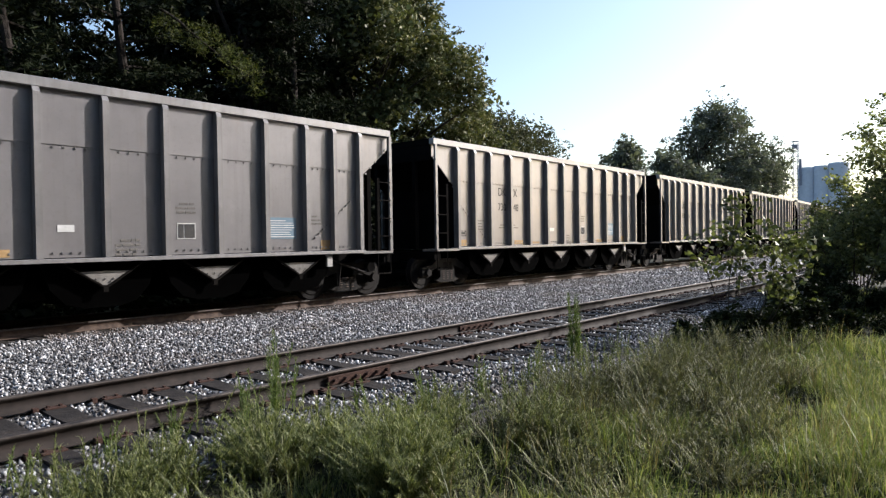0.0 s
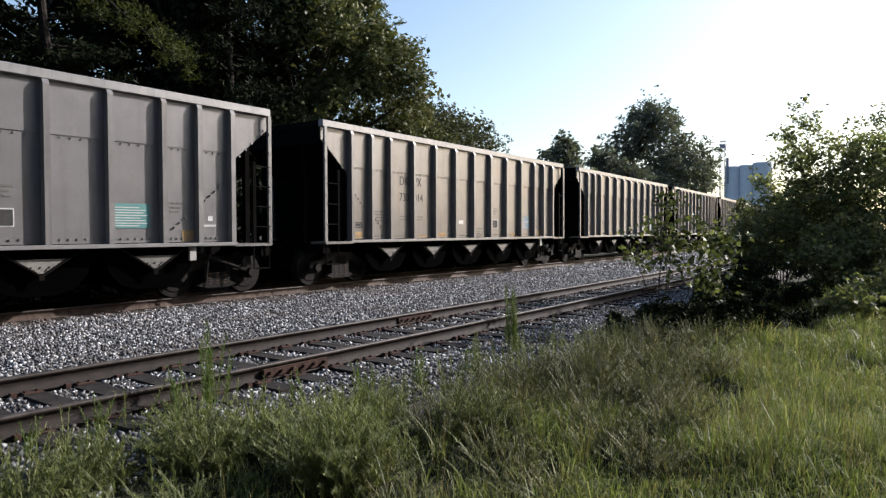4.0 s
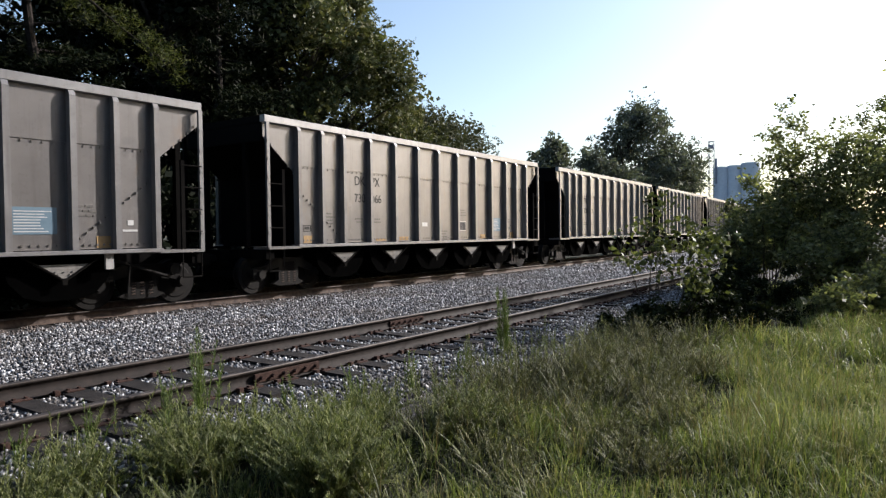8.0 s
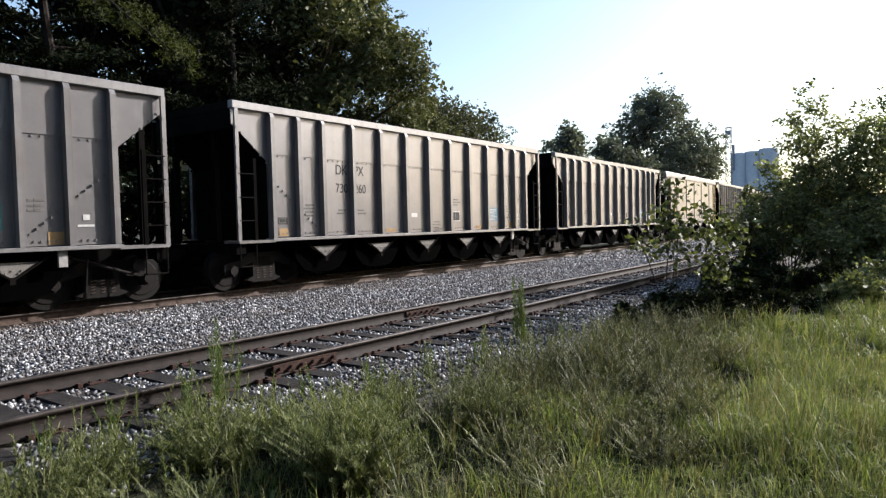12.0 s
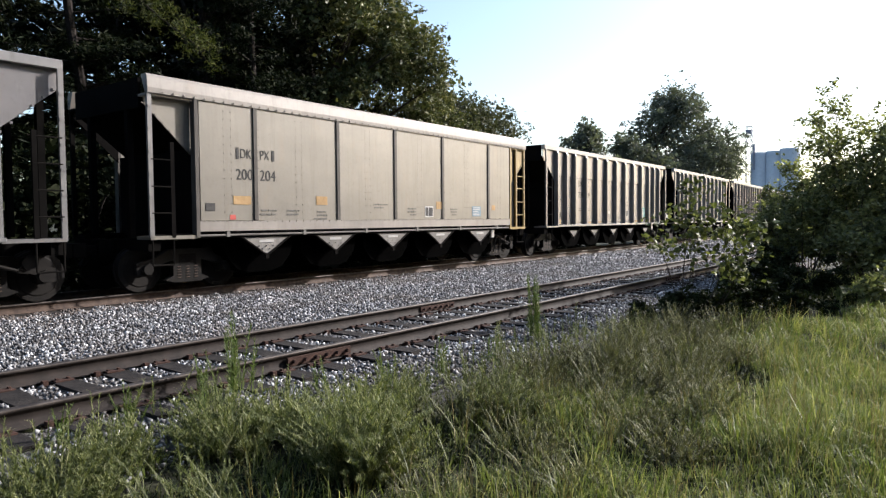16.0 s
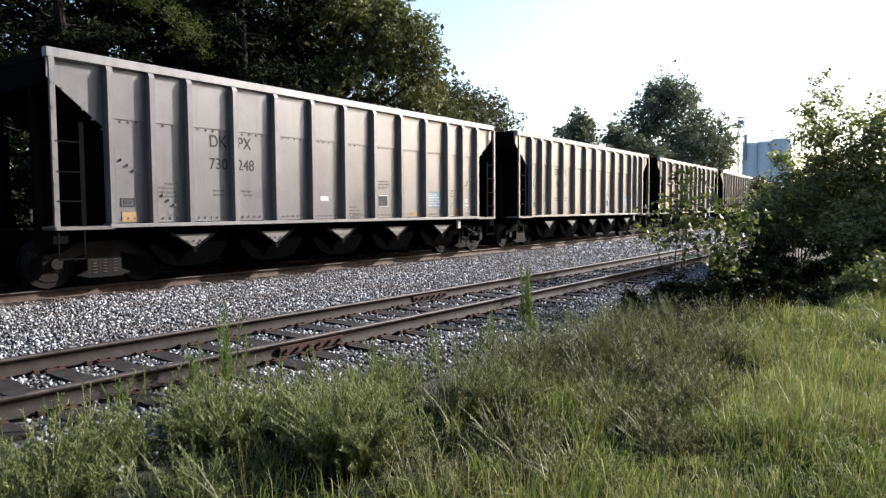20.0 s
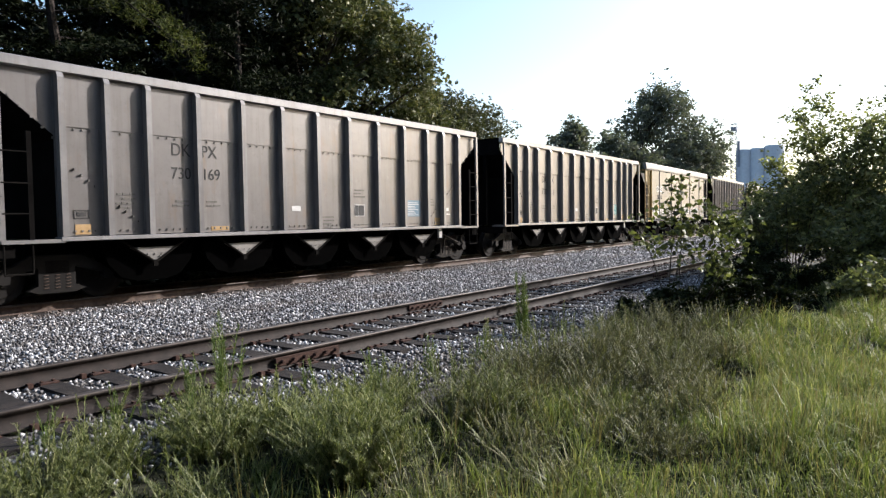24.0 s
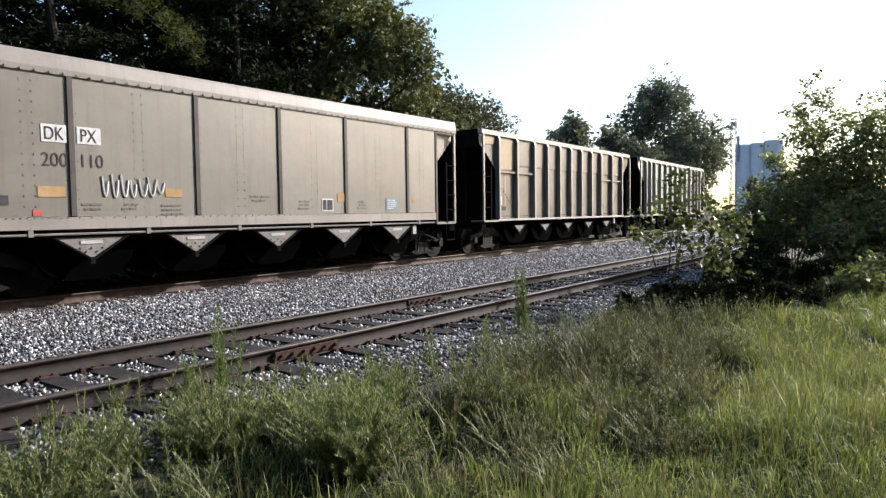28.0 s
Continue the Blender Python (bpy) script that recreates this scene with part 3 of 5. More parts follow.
def pine_tree(name, seed, height, base, reach, mat, whorls=16, size=0.3):
    rnd, rng = random.Random(seed), np.random.default_rng(seed)
    top = new(name)
    bm = bmesh.new()
    spine = limb(bm, rnd, (0, 0, -0.2), (0, 0, 1), height, height * 0.014, 6, sides=9)
    part("trunk", bm, SHADED_BARK, top)
    pts = []
    for k in range(whorls):
        u = k / whorls
        z = base + (height - base) * u
        for b in range(rnd.choice((3, 4, 5))):
            q = rnd.uniform(0, 2 * math.pi)
            ln = reach * (1 - 0.75 * u) * rnd.uniform(0.5, 1.15)
            i = min(5, int(z / height * 6))
            f = z / height * 6 - i
            root = spine[i].lerp(spine[i + 1], min(1, f))
            bm = bmesh.new()
            arm = limb(bm, rnd, root, (math.cos(q), math.sin(q), 0.15), ln, 0.05, 4, 0.05)
            for a, c in zip(arm[1:], arm[2:]):
                for _ in range(max(8, int(ln * 10))):
                    p = a.lerp(c, rnd.random())
                    g = rnd.uniform(0.1, 0.35)
                    pts += [p + Vector((rnd.gauss(0, g), rnd.gauss(0, g), rnd.gauss(0.05, 0.14))) for _ in range(4)]
            part("branch", bm, SHADED_BARK, top)
    crown = raw("crown", *leaf_cards(np.array(pts), size, rng, 0.2, 0.2), mat)
    crown.parent = top
    return top


# ---- the coal train ----
LENGTH, TOP, SILL = 14.1, 4.19, 1.09
SIDE, SKIN, EDGE = 1.585, 1.43, 1.54
RIBS = (1.04, 1.85, 2.65, 3.73, 4.84, 5.95, 7.05, 8.15, 9.26, 10.37, 11.45, 12.25, 13.06)
WIDE_RIBS = (1.10, 2.40, 3.76, 4.86, 5.97, 7.05, 8.13, 9.24, 10.34, 11.70, 13.00)
FLAT_RIBS = (2.45, 4.93, 7.08, 9.22, 11.70)
CHUTES = (2.78, 4.90, 7.05, 9.20, 11.32)
TRUCKS = (1.1, 13.0)
WHEEL = 0.457


def ends(x):
    """The same distance from the front and from the rear end."""
    return ((x, 1), (LENGTH - x, -1))


def wheelset(parent, x):
    bm = bmesh.new()
    for s in (-1, 1):
        tube(bm, (0, s * 0.68, 0), (0, s * 0.80, 0), WHEEL, WHEEL, 24)
        tube(bm, (0, s * 0.64, 0), (0, s * 0.68, 0), WHEEL + 0.025, WHEEL + 0.025, 24)
        tube(bm, (0, s * 0.80, 0), (0, s * 0.815, 0), WHEEL * 0.8, WHEEL * 0.74, 24)
        tube(bm, (0, s * 0.81, 0), (0, s * 0.86, 0), 0.15, 0.13, 12)
        for k in range(3):
            q = 2 * math.pi * k / 3
            tube(bm, (0.105 * math.cos(q), s * 1.06, 0.105 * math.sin(q)), (0.105 * math.cos(q), s * 1.085, 0.105 * math.sin(q)), 0.03, sides=6)
    tube(bm, (0, -1.06, 0), (0, 1.06, 0), 0.085, sides=10)
    o = part("wheelset", bm, IRON, parent)
    o.matrix_parent_inverse = pose(x, 0, WHEEL)
    return o


def spring_mesh():
    """A coil: one round bar wound seven times."""
    bm = bmesh.new()
    rings = []
    for i in range(5 * 6 + 1):
        q = 2 * math.pi * i / 6
        c = Vector((0.065 * math.cos(q), 0.065 * math.sin(q), 0.056 * i / 6 + 0.01))
        out = Vector((math.cos(q), math.sin(q), 0))
        rings.append([bm.verts.new(c + 0.014 * (out * math.cos(a) + Vector((0, 0, 1)) * math.sin(a))) for a in (0, 2.09, 4.19)])
    for a, b in zip(rings, rings[1:]):
        for j in range(3):
            bm.faces.new((a[j], a[(j + 1) % 3], b[(j + 1) % 3], b[j]))
    return bm


SPRING = part("coil_spring", spring_mesh(), DUSTY)


def truck(parent, x):
    """A three-piece truck: bolster with side frames, springs, wheelsets and brake beam."""
    bm = block(-0.2, 0.2, -1.05, 1.05, 0.5, 0.74)
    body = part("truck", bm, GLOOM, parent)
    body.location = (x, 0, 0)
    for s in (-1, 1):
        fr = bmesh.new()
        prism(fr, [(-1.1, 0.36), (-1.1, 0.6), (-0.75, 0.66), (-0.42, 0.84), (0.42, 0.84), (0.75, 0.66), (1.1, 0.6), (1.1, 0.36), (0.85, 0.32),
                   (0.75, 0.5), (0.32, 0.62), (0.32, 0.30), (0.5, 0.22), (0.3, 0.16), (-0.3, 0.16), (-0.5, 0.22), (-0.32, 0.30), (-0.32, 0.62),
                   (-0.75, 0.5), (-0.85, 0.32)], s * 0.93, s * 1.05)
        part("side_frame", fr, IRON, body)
        for k in (-0.19, 0.0, 0.19):
            again(SPRING, body, pose(k, s * 1.0, 0.2), "coil_spring")
        for w in (-0.89, 0.89):
            cap = bmesh.new()
            tube(cap, (w, s * 1.02, WHEEL), (w, s * 1.13, WHEEL), 0.11, 0.1, 12)
            part("axle_cap", cap, IRON, body)
    for w in (-0.89, 0.89):
        wheelset(body, w)
    return body


def coupler(parent, x, way):
    bm = block(min(x, x + way * 0.55), max(x, x + way * 0.55), -0.09, 0.09, 0.78, 0.95)
    box(bm, min(x + way * 0.5, x + way * 0.77), max(x + way * 0.5, x + way * 0.77), -0.16, 0.2, 0.70, 1.0)
    part("coupler", bm, CAST, parent, soften=0.02)
    hose = bmesh.new()
    tube(hose, (x, 0.35, 0.8), (x + way * 0.35, 0.32, 0.5), 0.025)
    tube(hose, (x + way * 0.35, 0.32, 0.5), (x + way * 0.76, 0.2, 0.48), 0.025)
    part("air_hose", hose, GLOOM, parent)


def short_ladder(parent, x, way, s, paint, dark_post=False):
    """An open corner: a full-height post, dark rungs and a stile that ends under the slope."""
    y = s * (SIDE - 0.03)

    def span(a, b):
        return sorted((x + way * a, x + way * b))
    bm = block(*span(0.0, 0.09), y - 0.03, y + 0.03, SILL, TOP - 0.17)
    for z in np.arange(1.45, TOP - 0.3, 0.43):
        box(bm, *span(0.01, 0.08), *sorted((y, y + s * 0.04)), z - 0.025, z + 0.025)
    part("corner_post", bm, paint, parent, "bolted corner post")
    part("ladder_stile", block(*span(0.45, 0.53), y - 0.035, y + 0.02, SILL, 2.95), GLOOM, parent)
    for z in (1.57, 2.08, 2.6) if way > 0 else (1.5, 1.95, 2.4, 2.85):
        bm = bmesh.new()
        tube(bm, (x + way * 0.05, y + s * 0.025, z), (x + way * 0.5, y + s * 0.025, z), 0.014, sides=6)
        part("ladder_rung", bm, CAST, parent)
    st = bmesh.new()
    for k in (0.06, 0.5):
        tube(st, (x + way * k, y, SILL), (x + way * k, y, 0.56), 0.016, sides=6)
    tube(st, (x + way * 0.06, y, 0.56), (x + way * 0.5, y, 0.56), 0.018, sides=6)
    part("stirrup_step", st, CAST, parent)


def yellow_end(parent, x, way, s, paint, band):
    """The painted corner of a smooth car: rib, two sloped plates, a brown slot between, stiles and rungs."""
    y = s * (SIDE - 0.05)

    def span(a, b):
        return sorted((x + way * a, x + way * b))

    def plate(name, points, out, material):
        bm = bmesh.new()
        prism(bm, [(x + way * v, z) for v, z in points], *sorted((out, out - s * 0.02)))
        return part(name, bm, material, parent)
    plate("upper_plate", [(0.97, band), (0.76, band), (0.76, 2.73), (0.97, 2.45)], y - s * 0.03, paint)
    part("slot", block(*span(0.60, 0.76), *sorted((y - s * 0.06, y - s * 0.16)), 1.1, band), DUSK, parent, "brown recessed slot")
    part("ladder_stile", block(*span(0.53, 0.61), y - 0.03, y + 0.03, 1.1, band), paint, parent)
    part("corner_post", block(*span(0.0, 0.075), y - 0.03, y + 0.03, 1.1, band), paint, parent)
    top = plate("upper_plate", [(0.53, band), (0.075, band), (0.075, 3.32), (0.53, 2.92)], y - s * 0.012, paint)
    bm = bmesh.new()
    for k in range(7):
        studs(bm, x + way * (0.12 + 0.06 * k), x + way * (0.12 + 0.06 * k), 3.33 - 0.053 * k, 3.33 - 0.053 * k, 1, s, y - s * 0.012, 0.014)
        studs(bm, x + way * 0.04, x + way * 0.04, 1.4 + 0.35 * k, 1.4 + 0.35 * k, 1, s, y + s * 0.03, 0.014)
    part("rivets", bm, DUSK, top)
    for z in (1.55, 2.0, 2.47, 2.9):
        bm = bmesh.new()
        tube(bm, (x + way * 0.04, y, z), (x + way * 0.57, y, z), 0.016, sides=6)
        part("ladder_rung", bm, paint, parent)
    bm = bmesh.new()
    tube(bm, (x + way * 0.27, y - s * 0.04, 1.15), (x + way * 0.27, y - s * 0.04, 2.95), 0.012, sides=6)
    part("brake_rod", bm, CAST, parent)
    st = bmesh.new()
    for k in (0.04, 0.5):
        tube(st, (x + way * k, y, 1.1), (x + way * k, y, 0.6), 0.016, sides=6)
    tube(st, (x + way * 0.04, y, 0.6), (x + way * 0.5, y, 0.6), 0.018, sides=6)
    part("stirrup_step", st, CAST, parent)


def studs(bm, x0, x1, z0, z1, count, s, y, size=0.014, proud=0.022):
    for k in range(count):
        f = k / max(1, count - 1)
        x, z = x0 + (x1 - x0) * f, z0 + (z1 - z0) * f
        box(bm, x - size, x + size, *sorted((y, y + s * proud)), z - size, z + size)


def prism_x(bm, x0, x1, outline):
    """An outline in y and z, drawn out from x0 to x1."""
    a = [bm.verts.new((x0, y, z)) for y, z in outline]
    b = [bm.verts.new((x1, y, z)) for y, z in outline]
    bm.faces.new(a)
    bm.faces.new(b[::-1])
    for i in range(len(a)):
        j = (i + 1) % len(a)
        bm.faces.new((a[j], a[i], b[i], b[j]))


def running_gear(car, chute_paint, wide=0.5, deep=0.26, face=1.4, head=0.92):
    """What every car has below the sill: centre sill, chutes, trucks, couplers, brake rigging."""
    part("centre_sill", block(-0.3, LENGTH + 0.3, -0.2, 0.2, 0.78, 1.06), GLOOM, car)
    # Ribbed cars' plates start below the sill's shade: only the lit part is shaped.
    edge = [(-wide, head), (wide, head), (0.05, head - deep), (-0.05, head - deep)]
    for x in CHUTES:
        # The sloping body's shade is put into black; end plates keep the paint.
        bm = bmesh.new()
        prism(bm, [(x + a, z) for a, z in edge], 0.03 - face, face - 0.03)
        chute = part("chute", bm, SOOT_SHADE, car, "sooty sloping discharge chute, shade put into its paint")
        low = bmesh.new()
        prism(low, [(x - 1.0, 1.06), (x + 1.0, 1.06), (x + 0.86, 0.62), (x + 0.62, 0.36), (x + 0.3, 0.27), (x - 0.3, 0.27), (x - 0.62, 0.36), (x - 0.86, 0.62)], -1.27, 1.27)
        part("chute_gate", low, SOOT_SHADE, chute)
        for s in (-1, 1):
            bm = bmesh.new()
            prism(bm, [(x + a, z) for a, z in edge], *sorted((s * (face - 0.028), s * face)))
            studs(bm, x - wide * 0.3, x + wide * 0.3, head - deep * 0.52, head - deep * 0.52, 3, s, s * face, 0.012)
            studs(bm, x - 0.1, x + 0.1, head - deep * 0.7, head - deep * 0.7, 2, s, s * face, 0.012)
            part("chute_plate", bm, chute_paint, chute, "dusty riveted end plate")
            pl = bmesh.new()
            for way in (-1, 1):
                tube(pl, (x + way * (wide + 1.3 * (1.07 - head)), s * (face + 0.015), 1.07), (x + way * 0.03, s * (face + 0.015), head - 0.02 - deep), 0.024, sides=6)
            box(pl, x - 0.045, x + 0.045, s * (face + 0.015) - 0.02, s * (face + 0.015) + 0.02, head - 0.11 - deep, head + 0.01 - deep)
            part("chute_flange", pl, CAST, chute)
            if face > 1.45 and s < 0:
                bars("chute_notice", [(x - 0.2, x + 0.2, 0.93, 0.99)], BUFF, -face - 0.007, chute, "small pale notice plate")
    for x in TRUCKS:
        truck(car, x)
    coupler(car, -0.02, -1)
    coupler(car, LENGTH + 0.02, 1)
    bm = bmesh.new()
    tube(bm, (5.6, -0.5, 0.6), (7.0, -0.5, 0.6), 0.2, sides=12)
    tube(bm, (7.3, -0.6, 0.68), (8.0, -0.6, 0.68), 0.12, sides=12)
    part("air_tank", bm, CAST, car)
    bm = bmesh.new()
    tube(bm, (12.3, -1.3, 0.95), (13.4, -1.25, 0.6), 0.03)
    tube(bm, (13.4, -1.25, 0.6), (13.9, -1.2, 0.95), 0.03)
    tube(bm, (12.6, -1.3, 0.9), (12.6, -1.2, 0.3), 0.025)
    tube(bm, (13.6, -1.3, 0.72), (13.6, -1.16, 0.72), 0.13, sides=12)
    part("brake_gear", bm, IRON, car, "dusty brake levers")
    part("hanger_plate", block(12.03, 12.18, -1.5, -1.44, 0.8, 1.08), BUFF, car, "pale hanger plate under the sill")


def ribbed_car(ribs, name_label, skin, post_paint, bands=False):
    """An open hopper car with deep outside ribs. bands: a level rib across the two bays at each end."""
    car = tagged(new("hopper_car"), name_label, "railway car", "cars of the coal train")
    for s in (-1, 1):
        y, out = s * SKIN, s * SIDE
        stops = (0.0, *ribs, LENGTH)
        for i, (a, b) in enumerate(zip(stops, stops[1:])):
            bm = bmesh.new()
            first, last = i == 0, i == len(stops) - 2
            y0, y1 = sorted((y, y - s * 0.02))
            if first or last:
                f = (lambda v: v) if first else (lambda v: LENGTH - v)
                w = b - a
                prism(bm, [(f(0.02), TOP - 0.18), (f(w), TOP - 0.18), (f(w), 2.87), (f(0.02), 3.70)], y0, y1)
                for k in range(6):
                    u = k / 5
                    studs(bm, f(0.1 + u * (w - 0.2)), f(0.1 + u * (w - 0.2)), 3.66 - u * 0.8 + 0.03, 3.66 - u * 0.8 + 0.03, 1, s, y, 0.02)
            else:
                box(bm, a, b, y0, y1, SILL + 0.09, 3.12)
                box(bm, a, b, *sorted((y + s * 0.018, y)), 3.10, TOP - 0.15)
                n = max(4, int((b - a) / 0.16))
                studs(bm, a + 0.1, b - 0.1, 3.06, 3.06, n, s, y, 0.016)
                studs(bm, a + 0.1, b - 0.1, SILL + 0.17, SILL + 0.17, n + 1, s, y, 0.017)
                slope = lambda q: 2.55 - (q - 1.04) * 0.80
                for q in np.arange(a + 0.12, b - 0.1, 0.12):
                    for p in (q, LENGTH - q):
                        if a < p < b and 1.2 < slope(q) and q < LENGTH / 2:
                            studs(bm, p, p, slope(q), slope(q), 1, s, y, 0.018, 0.042)
                for q in np.arange(0.1, 3.0, 0.12):
                    p = LENGTH - q
                    if a + 0.08 < p < b - 0.08 and q > 1.1 and slope(q) > 1.22:
                        studs(bm, p, p, slope(q), slope(q), 1, s, y, 0.018, 0.042)
                if bands and (i in (1, 2) or i in (len(stops) - 3, len(stops) - 4)):
                    box(bm, a, b, *sorted((y, y + s * 0.1)), 2.78, 2.84)
            # Far-side end panels take near-black: the shade inside is put into their paint.
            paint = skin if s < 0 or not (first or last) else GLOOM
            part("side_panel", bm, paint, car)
        for x in ribs:
            bm = bmesh.new()
            prism_x(bm, x - 0.055, x + 0.055, [(y, SILL + 0.08), (out, SILL + 0.08), (out, TOP - 0.26), (s * EDGE, TOP - 0.17), (y, TOP - 0.17)])
            box(bm, x - 0.085, x + 0.085, *sorted((y, y + s * 0.012)), SILL + 0.08, TOP - 0.17)
            part("side_rib", bm, post_paint, car)
        bm = block(-0.02, LENGTH + 0.02, *sorted((s * EDGE, y - s * 0.05)), TOP - 0.17, TOP)
        part("top_rail", bm, CHORD, car, "pale worn top rail", soften=0.012)
        bm = block(0.95, LENGTH - 0.95, *sorted((out + s * 0.02, y - s * 0.1)), SILL, SILL + 0.075)
        part("side_sill", bm, CHORD, car, soften=0.008)
        for x, way in ends(0.0):
            # Far corners are painted near-black for the shade behind the car.
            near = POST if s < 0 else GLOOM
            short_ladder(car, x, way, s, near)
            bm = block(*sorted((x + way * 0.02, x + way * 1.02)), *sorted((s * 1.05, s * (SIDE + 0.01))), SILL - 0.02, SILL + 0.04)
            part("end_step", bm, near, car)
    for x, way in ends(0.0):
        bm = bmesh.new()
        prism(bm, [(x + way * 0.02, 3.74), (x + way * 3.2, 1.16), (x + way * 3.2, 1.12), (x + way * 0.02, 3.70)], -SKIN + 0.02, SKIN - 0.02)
        part("slope_sheet", bm, GLOOM, car, "sloping end sheet, soot and shade put into its black paint")
        # Added black sheet: stands for the shade inside the open end.
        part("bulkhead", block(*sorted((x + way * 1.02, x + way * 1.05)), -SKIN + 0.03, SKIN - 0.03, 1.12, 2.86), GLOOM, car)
        # The end's shade is put into the near-black rail and panel.
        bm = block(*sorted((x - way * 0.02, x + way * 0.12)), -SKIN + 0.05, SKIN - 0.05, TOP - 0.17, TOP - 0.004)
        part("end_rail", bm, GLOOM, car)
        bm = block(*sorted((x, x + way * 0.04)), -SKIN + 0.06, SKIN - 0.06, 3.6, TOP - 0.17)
        part("end_panel", bm, GLOOM, car, "end sheet, soot and shade put into its black paint")
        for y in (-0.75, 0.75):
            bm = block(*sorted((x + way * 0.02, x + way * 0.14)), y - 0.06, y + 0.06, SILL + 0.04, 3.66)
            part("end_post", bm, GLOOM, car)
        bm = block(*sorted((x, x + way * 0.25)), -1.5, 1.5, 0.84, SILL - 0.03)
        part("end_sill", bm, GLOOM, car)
    for x in (4.9, 7.05, 9.2):
        bm = bmesh.new()
        prism(bm, [(x - 0.9, 1.14), (x, 1.9), (x + 0.9, 1.14)], -SKIN + 0.03, SKIN - 0.03)
        part("cross_ridge", bm, GLOOM, car)
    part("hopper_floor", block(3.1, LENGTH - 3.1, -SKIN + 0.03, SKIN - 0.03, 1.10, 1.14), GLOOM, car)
    running_gear(car, CHUTE)
    return car


def smooth_car(end_front, end_rear, label):
    """A hopper car with a deep rounded top band, smooth outer sheets and slim dark battens."""
    car = tagged(new("hopper_car"), label, "railway car", "cars of the coal train")
    band = TOP - 0.34
    for s in (-1, 1):
        out = s * SIDE
        stops = (1.06, *FLAT_RIBS, LENGTH - 1.06)
        for a, b in zip(stops, stops[1:]):
            bm = block(a + 0.035, b - 0.035, *sorted((out, out - s * 0.025)), 1.42, band)
            m = (a + b) / 2
            for x in (m - 0.09, m + 0.09):
                studs(bm, x, x, 1.6, band - 0.15, 13, s, out - s * 0.012, 0.012)
            studs(bm, a + 0.1, b - 0.1, 1.40, 1.40, 12, s, out, 0.012)
            part("side_panel", bm, SMOOTH, car)
        for x in FLAT_RIBS:
            bm = block(x - 0.055, x + 0.055, *sorted((out - s * 0.03, out + s * 0.03)), 1.42, band)
            for e in (-0.095, 0.095):
                studs(bm, x + e, x + e, 1.55, band - 0.12, 14, s, out - s * 0.012, 0.010)
            part("batten", bm, DUSK, car, "dark narrow batten", soften=0.012)
        bm = bmesh.new()
        x0, x1 = 0.0, LENGTH
        rim = [(out + s * 0.03, band), (out + s * 0.035, band + 0.1), (out + s * 0.015, band + 0.3), (out - s * 0.02, TOP + 0.02), (out - s * 0.2, TOP + 0.02), (out - s * 0.06, band)]
        va = [bm.verts.new((x0, y, z)) for y, z in rim]
        vb = [bm.verts.new((x1, y, z)) for y, z in rim]
        for i in range(len(rim)):
            j = (i + 1) % len(rim)
            bm.faces.new((va[i], va[j], vb[j], vb[i]))
        bm.faces.new(va)
        bm.faces.new(vb[::-1])
        studs(bm, 0.3, LENGTH - 0.3, band + 0.03, band + 0.03, 60, s, out + s * 0.035, 0.014)
        part("top_band", bm, PALE_BAND, car, "pale rounded top band")
        part("side_sill", block(1.06, LENGTH - 1.06, *sorted((out + s * 0.012, out - s * 0.1)), 1.20, 1.415), PALE_BAND, car, "worn pale lower band")
        pipe = bmesh.new()
        tube(pipe, (1.0, out - s * 0.03, 1.115), (LENGTH - 1.0, out - s * 0.03, 1.115), 0.022, sides=6)
        for k in range(6):
            box(pipe, 1.7 + 2.1 * k, 1.78 + 2.1 * k, *sorted((out, out - s * 0.09)), 1.08, 1.2)
        part("air_pipe", pipe, CHUTE, car, "long dusty pipe on brackets")
        part("lower_rail", block(0.1, LENGTH - 0.1, *sorted((out - s * 0.05, out - s * 0.2)), 1.06, 1.16), GLOOM, car)
        for x, way in ends(0.0):
            paint = end_front if way > 0 else end_rear
            # Far-side ends get near-black paint in place of the shade there.
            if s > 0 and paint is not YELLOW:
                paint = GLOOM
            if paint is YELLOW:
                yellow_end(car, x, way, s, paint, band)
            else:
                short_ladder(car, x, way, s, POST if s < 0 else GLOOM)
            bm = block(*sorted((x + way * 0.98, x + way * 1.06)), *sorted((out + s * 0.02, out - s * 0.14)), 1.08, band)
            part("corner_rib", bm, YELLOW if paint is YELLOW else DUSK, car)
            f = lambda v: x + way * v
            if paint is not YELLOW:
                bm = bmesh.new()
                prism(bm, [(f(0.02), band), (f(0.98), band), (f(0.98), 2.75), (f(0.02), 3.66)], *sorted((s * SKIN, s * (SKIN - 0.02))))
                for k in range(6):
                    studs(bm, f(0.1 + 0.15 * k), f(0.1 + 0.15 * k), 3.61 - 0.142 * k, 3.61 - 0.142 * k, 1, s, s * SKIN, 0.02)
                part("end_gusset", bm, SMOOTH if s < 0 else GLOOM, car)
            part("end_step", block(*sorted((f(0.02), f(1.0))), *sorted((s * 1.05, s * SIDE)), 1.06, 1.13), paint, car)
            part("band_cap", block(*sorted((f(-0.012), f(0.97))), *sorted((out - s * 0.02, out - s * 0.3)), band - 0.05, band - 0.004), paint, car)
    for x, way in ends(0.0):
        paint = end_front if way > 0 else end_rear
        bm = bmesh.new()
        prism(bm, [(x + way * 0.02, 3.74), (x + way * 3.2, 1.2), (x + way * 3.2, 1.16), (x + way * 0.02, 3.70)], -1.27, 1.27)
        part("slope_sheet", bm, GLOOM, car)
